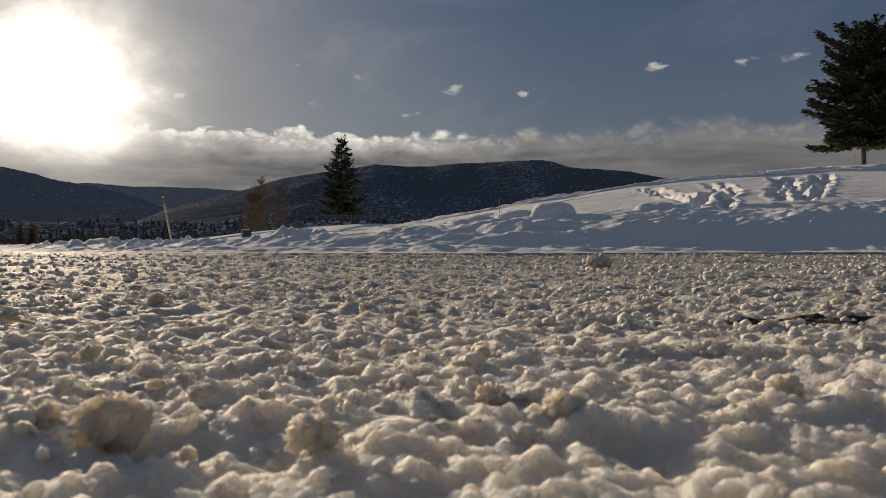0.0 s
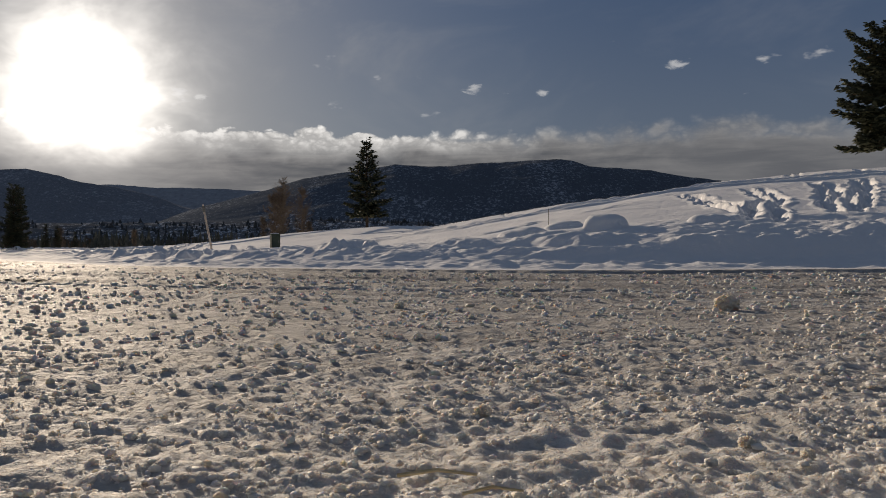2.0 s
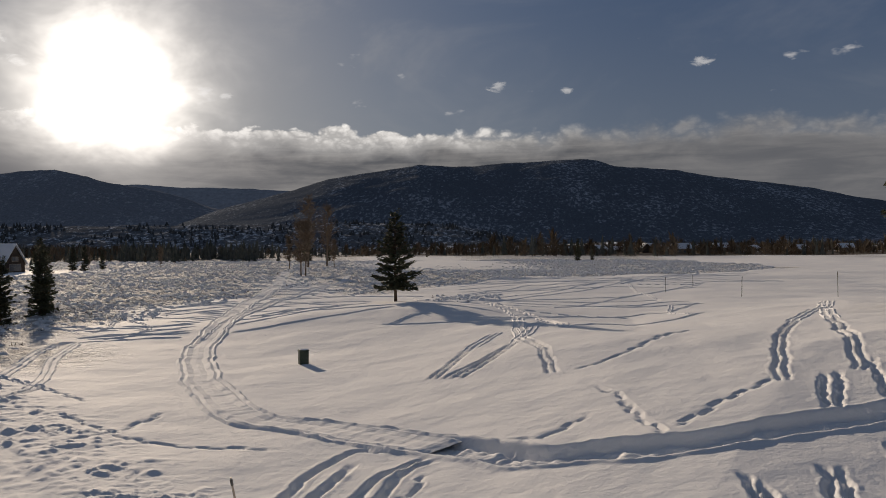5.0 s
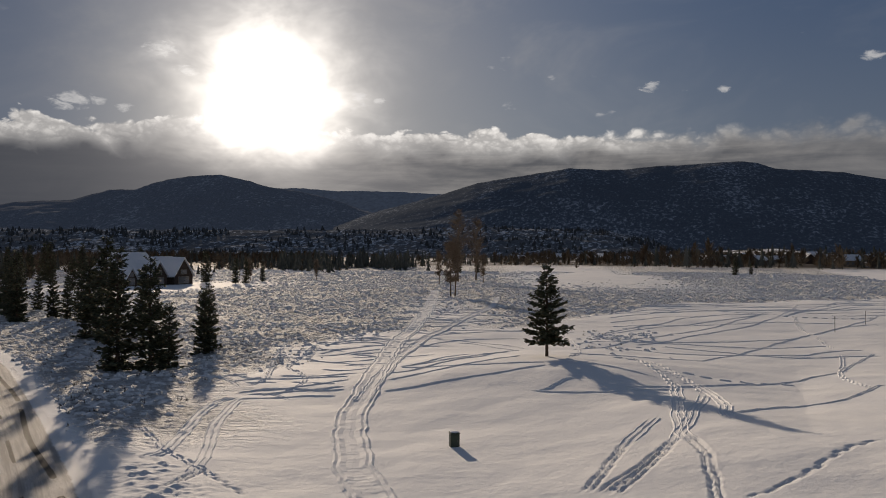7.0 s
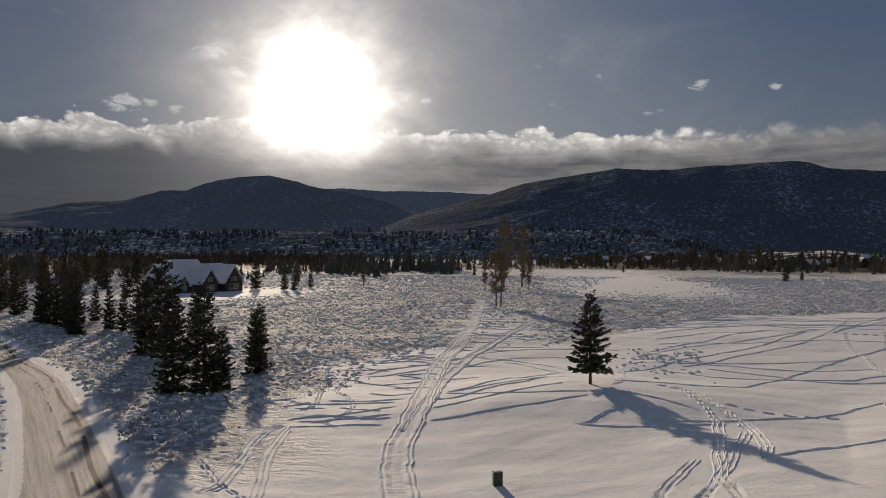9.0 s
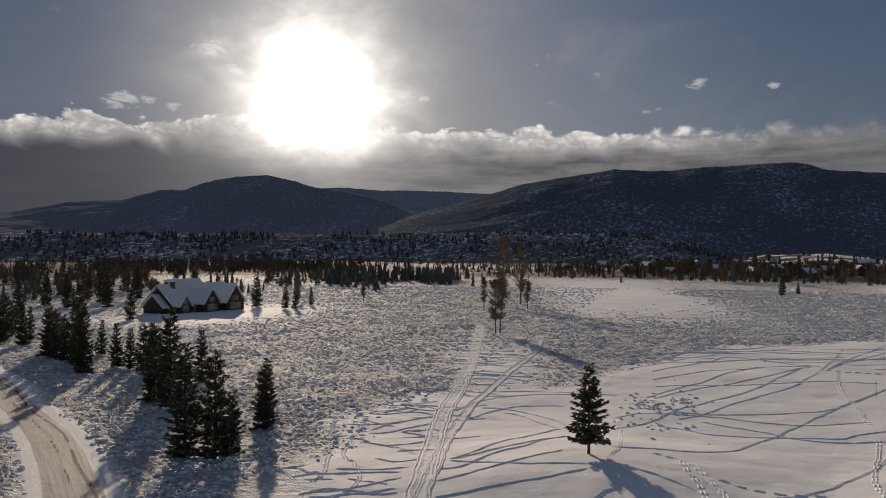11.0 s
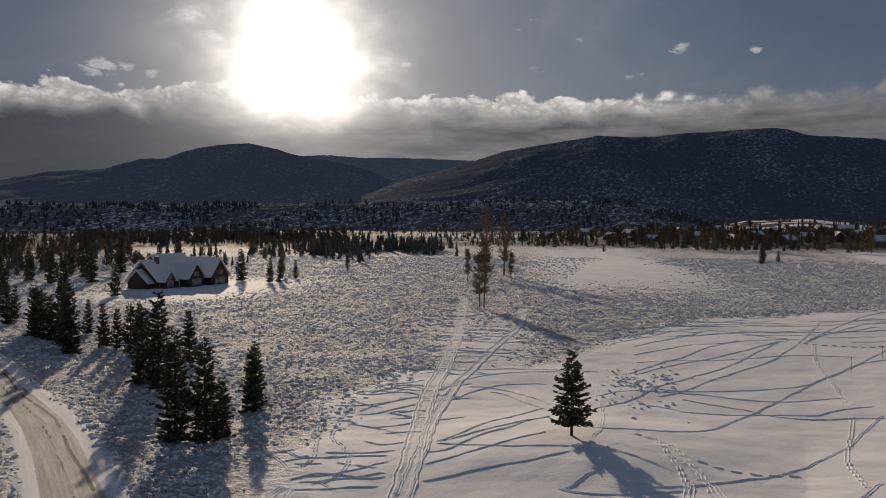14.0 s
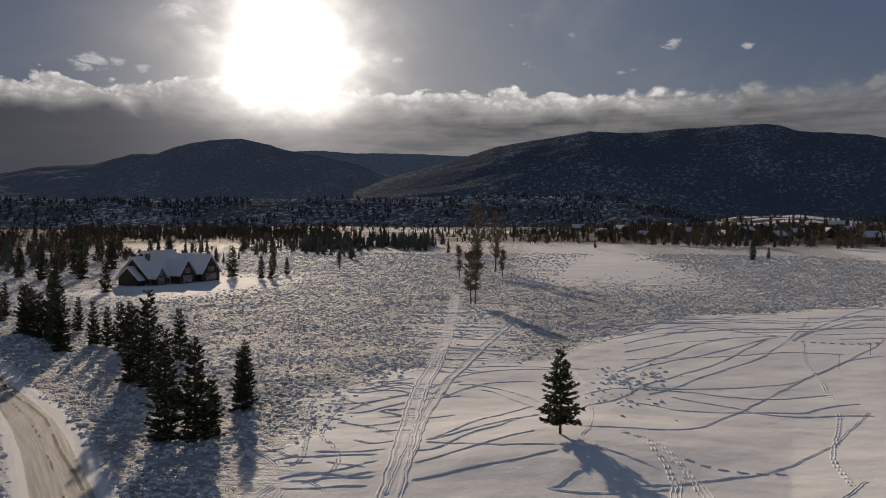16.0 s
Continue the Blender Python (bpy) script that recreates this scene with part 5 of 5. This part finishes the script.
tagged(crumb_mesh("wheel_clods", road_clods(16000, 12), CRUMB, 1), "rows of broken snow clods along the wheel tracks", "snow crumbs", kind="stuff")
tagged(crumb_mesh("snow_grains", road_crumbs(5000, 0.40, 2.2, 10, 0.6), CRUMB, 1), "fine grains of dirty snow on the packed road", "snow crumbs", kind="stuff")
tagged(crumb_mesh("snow_clods", road_crumbs(14000, 0.8, 7.2, 9), CRUMB, 1), "small clods of snow strewn over the packed road", "snow crumbs", kind="stuff")
for x, y, r in ((-0.043, 0.315, 0.0115), (-0.118, 0.33, 0.016), (-0.150, 0.34, 0.011), (0.052, 0.36, 0.012), (0.024, 0.40, 0.009), (-0.22, 0.57, 0.009), (-0.36, 1.15, 0.014), (-0.075, 0.95, 0.013), (0.16, 0.42, 0.010), (0.55, 3.2, 0.05), (-0.03, 0.9, 0.010), (-0.62, 3.3, 0.024), (-0.27, 0.36, 0.009)):
    lump = crumb_mesh("snow_chunk", [(0, 0, 0, r * 0.8)], CRUMB, 4)
    lump.matrix_world = pose(x, y, 0.002 + 0.3 * r, 0, 0, random.uniform(0, 360))
    tagged(lump, "yellowish chunk of dirty frozen snow on the road", "snow chunk", "snow chunks on the road")


# ---------------------------------------------------------------- houses
TIMBER = plain("dark_timber", (0.055, 0.038, 0.028), (0.10, 0.07, 0.05), 3.0, 0.8, 0.3)
STONE = plain("grey_stone", (0.14, 0.13, 0.12), (0.24, 0.22, 0.20), 2.0, 0.9, 0.5)
TRIM = plain("pale_trim", (0.30, 0.25, 0.19), (0.40, 0.34, 0.27), 2.0, 0.7)


def glass_material():
    m, n, s, p = material("window_glass", 0.08)
    wire(n, n.mix(n.noise(p, 0.3, 2), (0.10, 0.11, 0.12), (0.22, 0.22, 0.22)), s.inputs["Base Color"])
    s.inputs["Specular IOR Level"].default_value = 0.8
    return m


GLASS = glass_material()


def gable_walls(bm, x0, x1, y0, y1, eave, ridge, along_x=True):
    """Closed walls of a gabled block."""
    if along_x:
        ym = (y0 + y1) / 2
        low = [(x0, y0), (x1, y0), (x1, y1), (x0, y1)]
        tops = [((x0, ym, ridge)), ((x1, ym, ridge))]
    else:
        xm = (x0 + x1) / 2
        low = [(x0, y0), (x1, y0), (x1, y1), (x0, y1)]
        tops = [((xm, y0, ridge)), ((xm, y1, ridge))]
    b = [bm.verts.new((*p, -0.6)) for p in low]
    e = [bm.verts.new((*p, eave)) for p in low]
    t = [bm.verts.new(p) for p in tops]
    bm.faces.new(b[::-1])
    if along_x:
        for f in ((b[0], b[1], e[1], e[0]), (b[2], b[3], e[3], e[2]), (b[1], b[2], e[2], t[1], e[1]), (b[3], b[0], e[0], t[0], e[3]), (e[0], e[1], t[1], t[0]), (e[2], e[3], t[0], t[1])):
            bm.faces.new(f)
    else:
        for f in ((b[1], b[2], e[2], e[1]), (b[3], b[0], e[0], e[3]), (b[0], b[1], e[1], t[0], e[0]), (b[2], b[3], e[3], t[1], e[2]), (e[1], e[2], t[1], t[0]), (e[3], e[0], t[0], t[1])):
            bm.faces.new(f)


def gable_roof(bm, x0, x1, y0, y1, eave, ridge, along_x=True, over=0.6, thick=0.32):
    """Two thick slopes with their overhang."""
    if along_x:
        ym, half = (y0 + y1) / 2, (y1 - y0) / 2
        drop = (ridge - eave) / half * over
        for s in (-1, 1):
            rim = [(x0 - over, ym, ridge), (x1 + over, ym, ridge), (x1 + over, ym + s * (half + over), eave - drop), (x0 - over, ym + s * (half + over), eave - drop)]
            slab(bm, rim, thick)
    else:
        xm, half = (x0 + x1) / 2, (x1 - x0) / 2
        drop = (ridge - eave) / half * over
        for s in (-1, 1):
            rim = [(xm, y0 - over, ridge), (xm, y1 + over, ridge), (xm + s * (half + over), y1 + over, eave - drop), (xm + s * (half + over), y0 - over, eave - drop)]
            slab(bm, rim, thick)


def slab(bm, rim, thick):
    lo = [bm.verts.new((p[0], p[1], p[2] + 0.02)) for p in rim]
    hi = [bm.verts.new((p[0], p[1], p[2] + 0.02 + thick)) for p in rim]
    bm.faces.new(lo)
    bm.faces.new(hi[::-1])
    for k in range(4):
        bm.faces.new((lo[k], lo[(k + 1) % 4], hi[(k + 1) % 4], hi[k]))
    bmesh.ops.recalc_face_normals(bm, faces=bm.faces)


def window_on(parent, x, z, w, h, y, mat=TRIM):
    """A framed window in a wall that looks along -y."""
    bm = bmesh.new()
    box(bm, (x - w / 2 - 0.12, y - 0.10, z - 0.12), (x + w / 2 + 0.12, y - 0.02, z + h + 0.12), 0.02)
    fr = part("window", bm, mat, parent)
    bm = bmesh.new()
    panes = max(1, round(w / 0.9))
    for i in range(panes):
        a = x - w / 2 + i * w / panes + 0.03
        box(bm, (a, y - 0.13, z), (a + w / panes - 0.06, y - 0.105, z + h))
    part("pane", bm, GLASS, fr)


def lodge():
    # local x runs along the long front, which looks along -y
    turn = math.degrees(math.atan2(29.9, 4.7))
    t = empty("house", pose(-123.6, 199.8, -0.15, 0, 0, turn) @ Matrix.Scale(0.88, 4), "long dark timber lodge with snow-covered gabled roofs", "house")
    L, D = 29.0, 10.0
    bm = bmesh.new()
    gable_walls(bm, 0, L, 0, D, 3.0, 8.0)
    wall = part("wall", bm, TIMBER, t)
    bm = bmesh.new()
    gable_roof(bm, 0, L, 0, D, 3.0, 8.0, True, 0.9)
    roof = part("roof", bm, SNOW, t, "roof under a thick layer of snow")
    for x0, x1, out, eave, ridge in ((1.2, 5.6, 1.8, 2.6, 5.2), (8.6, 15.6, 4.2, 3.0, 7.0), (17.6, 26.2, 5.2, 3.0, 7.9)):
        bm = bmesh.new()
        gable_walls(bm, x0, x1, -out, D / 2, eave, ridge, False)
        part("gable_wall", bm, TIMBER, t)
        bm = bmesh.new()
        gable_roof(bm, x0, x1, -out, D / 2 - 1, eave, ridge, False, 0.55)
        part("gable_roof", bm, SNOW, t, "snow-covered gable roof")
        window_on(t, (x0 + x1) / 2, 0.6, 0.56 * (x1 - x0), 1.8, -out)
        window_on(t, (x0 + x1) / 2, eave + 0.3, 0.30 * (x1 - x0), 1.1, -out)
    # the taller block behind, and the lower wing at the near end
    for x0, x1, y0, y1, eave, ridge in ((6.0, 19.5, 3.2, 10.8, 5.6, 9.3), (-2.2, 0.4, 1.6, 8.6, 2.3, 5.4)):
        bm = bmesh.new()
        gable_walls(bm, x0, x1, y0, y1, eave, ridge)
        part("wing_wall", bm, TIMBER, t)
        bm = bmesh.new()
        gable_roof(bm, x0, x1, y0, y1, eave, ridge, True, 0.7)
        part("wing_roof", bm, SNOW, t, "snow-covered wing roof")
    for x0 in (6.6, 16.1):
        bm = bmesh.new()
        box(bm, (x0, -2.4, -0.5), (x0 + 0.3, -2.1, 2.7), 0.03)
        part("porch_post", bm, TRIM, t)
    for x, w in ((7.9, 1.4), (16.4, 1.1), (18.0, 1.0), (27.6, 1.4)):
        window_on(t, x, 0.8, w, 1.4, 0.0)
    bm = bmesh.new()
    box(bm, (0.8, -0.12, -0.4), (1.9, -0.03, 2.1), 0.02)
    part("door", bm, TRIM, t)
    bm = bmesh.new()
    box(bm, (4.2, 3.6, 5.5), (5.4, 4.6, 9.0), 0.05)
    chimney = part("chimney", bm, STONE, roof)
    bm = bmesh.new()
    box(bm, (4.1, 3.5, 9.0), (5.5, 4.7, 9.2), 0.05)
    part("snow_cap", bm, SNOW, chimney)
    # end gable boards towards the road
    bm = bmesh.new()
    for s in (-1, 1):
        slab(bm, [(-0.66, D / 2, 7.2), (-0.58, D / 2, 7.2), (-0.58, D / 2 + s * 5.5, 2.3), (-0.66, D / 2 + s * 5.5, 2.3)], 0.28)
    part("barge_board", bm, TRIM, t)
    bm = bmesh.new()
    box(bm, (-0.4, -0.3, -0.6), (L + 0.4, -0.05, 0.7), 0.04)
    part("stone_base", bm, STONE, t)


lodge()


def far_house(x, y, w, d, h, turn, wall_mat):
    t = empty("house", pose(x, y, ground_z(x, y), 0, 0, turn), "distant valley house with a snowy roof among trees", "house", "houses across the valley")
    bm = bmesh.new()
    gable_walls(bm, -w / 2, w / 2, -d / 2, d / 2, h * 0.55, h)
    part("wall", bm, wall_mat, t)
    bm = bmesh.new()
    gable_roof(bm, -w / 2, w / 2, -d / 2, d / 2, h * 0.55, h)
    part("roof", bm, SNOW, t)
    for k in range(3):
        window_on(t, -w * 0.3 + k * w * 0.3, 1.0, 1.6, 1.3, -d / 2)


FAWN = plain("fawn_siding", (0.28, 0.21, 0.14), (0.36, 0.28, 0.20), 1.0, 0.8)
rnd = random.Random(77)
HOUSES = [(-7.4, 700, 10), (-5.8, 640, 9), (-4.9, 820, 12), (-3.4, 650, 10), (-2.3, 760, 11), (-0.9, 620, 9), (0.6, 860, 13), (1.7, 700, 10), (3.1, 930, 13), (3.9, 610, 11), (5.2, 780, 10), (6.1, 900, 13), (6.9, 590, 12), (8.0, 720, 10),
          (8.7, 960, 14), (9.6, 640, 12), (10.1, 980, 14), (10.9, 760, 11), (11.8, 560, 12), (12.9, 900, 13), (14.2, 680, 12), (16.0, 760, 11), (18.5, 640, 12), (21.0, 720, 13)]
for az, dist, w in HOUSES:
    far_house(dist * math.sin(radians(az)), dist * math.cos(radians(az)), w * rnd.uniform(0.75, 1.1), w * 0.62, w * rnd.uniform(0.42, 0.55), rnd.uniform(-80, 80), rnd.choice((TIMBER, FAWN, FAWN, STONE)))


# ---------------------------------------------------------------- far woods, as one mesh of many ragged trees each
def woods(name, spots, mat, label, sides=6, tiers=3, twiggy=False):
    """spots: x, y, z, height, width."""
    rng = np.random.default_rng(len(spots))
    vs, fs = [], []
    for x, y, z, h, w in spots:
        if twiggy:
            for _ in range(56):
                a, f = rng.uniform(0, 6.283), rng.uniform(0.12, 0.72)
                out = rng.uniform(0.25, 1.0) * (1.15 - f)
                d = np.array([math.cos(a) * out * w * 0.55, math.sin(a) * out * w * 0.55, h * rng.uniform(0.10, 0.30)])
                b = np.array([x + d[0] * 0.35, y + d[1] * 0.35, z + h * f])
                s = np.array([-math.sin(a), math.cos(a), 0.4]) * h * 0.035
                i = len(vs)
                vs += [b - s, b + s, b + d]
                fs.append((i, i + 1, i + 2))
            i, q = len(vs), 0.018 * h
            vs += [(x - q, y, z - 0.5), (x + q, y, z - 0.5), (x, y, z + h * 0.9)]
            fs.append((i, i + 1, i + 2))
            continue
        for t in range(tiers):
            z0, z1 = h * (0.08 + 0.74 * t / tiers), h * min(1.0, 0.08 + 0.74 * t / tiers + (0.34 if tiers > 1 else 0.9) + (0.1 if t == tiers - 1 else 0))
            r = w * 0.5 * (1 - 0.80 * t / tiers) * rng.uniform(0.85, 1.15)
            i = len(vs)
            a0 = rng.uniform(0, 6.283)
            for k in range(sides * 2):
                q = r * (1.18 if k % 2 else 0.66) * rng.uniform(0.8, 1.2)
                a = a0 + k * math.pi / sides
                vs.append((x + q * math.cos(a), y + q * math.sin(a), z + z0 + (-0.04 if k % 2 else 0.05) * h))
            vs.append((x, y, z + z1))
            fs += [(i + k, i + (k + 1) % (sides * 2), i + sides * 2) for k in range(sides * 2)]
        i = len(vs)
        q = 0.02 * h
        vs += [(x - q, y, z - 0.5), (x + q, y, z - 0.5), (x, y - q, z - 0.5), (x, y, z + h * 0.4)]
        fs += [(i, i + 1, i + 3), (i + 1, i + 2, i + 3), (i + 2, i, i + 3)]
    me = bpy.data.meshes.new(name)
    me.from_pydata([tuple(v) for v in vs], [], fs)
    me.materials.append(mat)
    return tagged(new(name, me), label, "woods", kind="stuff")


def scatter(n, az0, az1, d0, d1, h0, h1, ratio, seed, keep=None):
    rng = np.random.default_rng(seed)
    a, d = np.radians(rng.uniform(az0, az1, n)), rng.uniform(d0, d1, n)
    x, y = d * np.sin(a), d * np.cos(a)
    if keep is not None:
        m = keep(x, y) > rng.uniform(0, 1, n)
        x, y = x[m], y[m]
    z = lie(x, y)[0]
    h = rng.uniform(h0, h1, len(x)) * rng.uniform(0.7, 1.0, len(x))
    return [(float(p), float(q), float(r) - 0.2, float(s), float(s * ratio * u)) for p, q, r, s, u in zip(x, y, z, h, rng.uniform(0.8, 1.2, len(x)))]


def open_view(s):
    """Keeps the snowy meadow behind the lodge and the gardens before the valley houses clear."""
    a, d = math.degrees(math.atan2(s[0], s[1])), math.hypot(s[0], s[1])
    if any(abs(a - h[0] - 0.12) < 0.30 and h[1] - 90 < d < h[1] + 10 for h in HOUSES):
        return False
    return not (-33 < a < -26 and 418 < d < 500)


conifers = scatter(420, -22.5, -13.0, 400, 480, 4, 11, 0.36, 1, lambda x, y: smooth(fbm(x, y, 35.0, 2, 92), -0.2, 0.25))
conifers += scatter(380, -24, -4.0, 520, 760, 3, 8, 0.34, 7, lambda x, y: smooth(fbm(x, y, 60.0, 2, 93), -0.1, 0.3))
conifers += scatter(90, -34, -19, 330, 425, 3.5, 8, 0.38, 31, lambda x, y: smooth(fbm(x, y, 40.0, 2, 97), -0.1, 0.3))
conifers += scatter(64, -48, -34, 270, 460, 6, 11, 0.34, 8, lambda x, y: smooth(fbm(x, y, 60.0, 2, 59), -0.5, 0.2))
conifers += scatter(120, -36, -22, 530, 800, 5, 10, 0.34, 9)
conifers += scatter(110, -3, 20, 460, 600, 4, 14, 0.36, 10, lambda x, y: smooth(fbm(x, y, 45.0, 2, 90), 0.0, 0.3))
conifers += scatter(560, -46, -22, 380, 800, 5, 9.5, 0.30, 2, lambda x, y: smooth(fbm(x, y, 90.0, 2, 60), -0.35, 0.3))
conifers += scatter(60, -47, -36, 270, 380, 5, 9, 0.32, 3, lambda x, y: smooth(fbm(x, y, 60.0, 2, 61), -0.2, 0.3))
conifers += scatter(500, 0, 32, 980, 1800, 10, 17, 0.4, 14, lambda x, y: smooth(fbm(x, y, 160.0, 2, 69), -0.25, 0.25))
conifers += scatter(800, -6, 30, 540, 980, 3, 10, 0.36, 4, lambda x, y: smooth(fbm(x, y, 70.0, 2, 62), -0.1, 0.3))
conifers += scatter(50, -5, 30, 450, 520, 6, 11, 0.32, 5, lambda x, y: smooth(fbm(x, y, 60.0, 2, 63), 0.0, 0.4))
woods("conifer_woods", [s for s in conifers if open_view(s)], FAR_CONIFER, "dark belt of conifers along the valley floor", 5, 4)
brush = scatter(520, -50, -22, 400, 720, 5, 11, 0.85, 23, lambda x, y: smooth(fbm(x, y, 80.0, 2, 94), -0.1, 0.4))
brush += scatter(1500, -9, 30, 500, 900, 4, 12, 0.75, 24, lambda x, y: smooth(fbm(x, y, 45.0, 2, 95), -0.15, 0.35))
brush += scatter(60, -2, 26, 470, 620, 11, 18, 0.7, 25, lambda x, y: smooth(fbm(x, y, 40.0, 2, 96), 0.1, 0.3))
brush += scatter(360, -48, -32, 285, 480, 3, 7, 0.9, 18, lambda x, y: smooth(fbm(x, y, 40.0, 2, 99), -0.2, 0.3))
brush += scatter(260, -33, -15, 350, 440, 2, 5, 0.9, 32, lambda x, y: smooth(fbm(x, y, 50.0, 2, 98), 0.0, 0.4))
brush += scatter(300, -36, -20, 540, 800, 5, 11, 0.9, 19)
brush += scatter(420, -4, 30, 460, 640, 3, 12, 0.75, 20, lambda x, y: smooth(fbm(x, y, 50.0, 2, 91), 0.05, 0.4))
brush += scatter(800, -47, -3, 420, 950, 4, 9, 0.9, 11, lambda x, y: smooth(fbm(x, y, 120.0, 2, 64), -0.3, 0.3))
brush += scatter(500, 2, 32, 900, 1700, 8, 16, 0.8, 15, lambda x, y: smooth(fbm(x, y, 160.0, 2, 68), -0.3, 0.3))
brush += scatter(900, -4, 30, 500, 950, 3, 11, 0.8, 12, lambda x, y: smooth(fbm(x, y, 80.0, 2, 65), -0.1, 0.25))
woods("brush_woods", [s for s in brush if open_view(s)], BRUSH, "brown leafless riverside trees and brush", twiggy=True)


def bench_trees():
    rng = np.random.default_rng(21)
    n = 7500
    a, t = np.radians(rng.uniform(-48, 30, n)), rng.uniform(0.05, 1.0, n)
    d = 960 + 190 * t
    x, y = d * np.sin(a), d * np.cos(a)
    m = smooth(fbm(x, y, 70.0, 3, 66), -0.5, 0.6) * (0.2 + 0.7 * t) > rng.uniform(0, 1, n)
    x, y = x[m], y[m]
    out = []
    for p, q in zip(x, y):
        hit, place, _, _ = bench.ray_cast(Vector((p, q, 500)), Vector((0, 0, -1)))
        if hit:
            h = rng.uniform(3, 6.5)
            out.append((p, q, place.z - 0.4, h, h * rng.uniform(0.45, 0.8)))
    return out


woods("hillside_pines", bench_trees(), HILL_PINE, "small pines dotted over the snowy hillside", 3, 1)
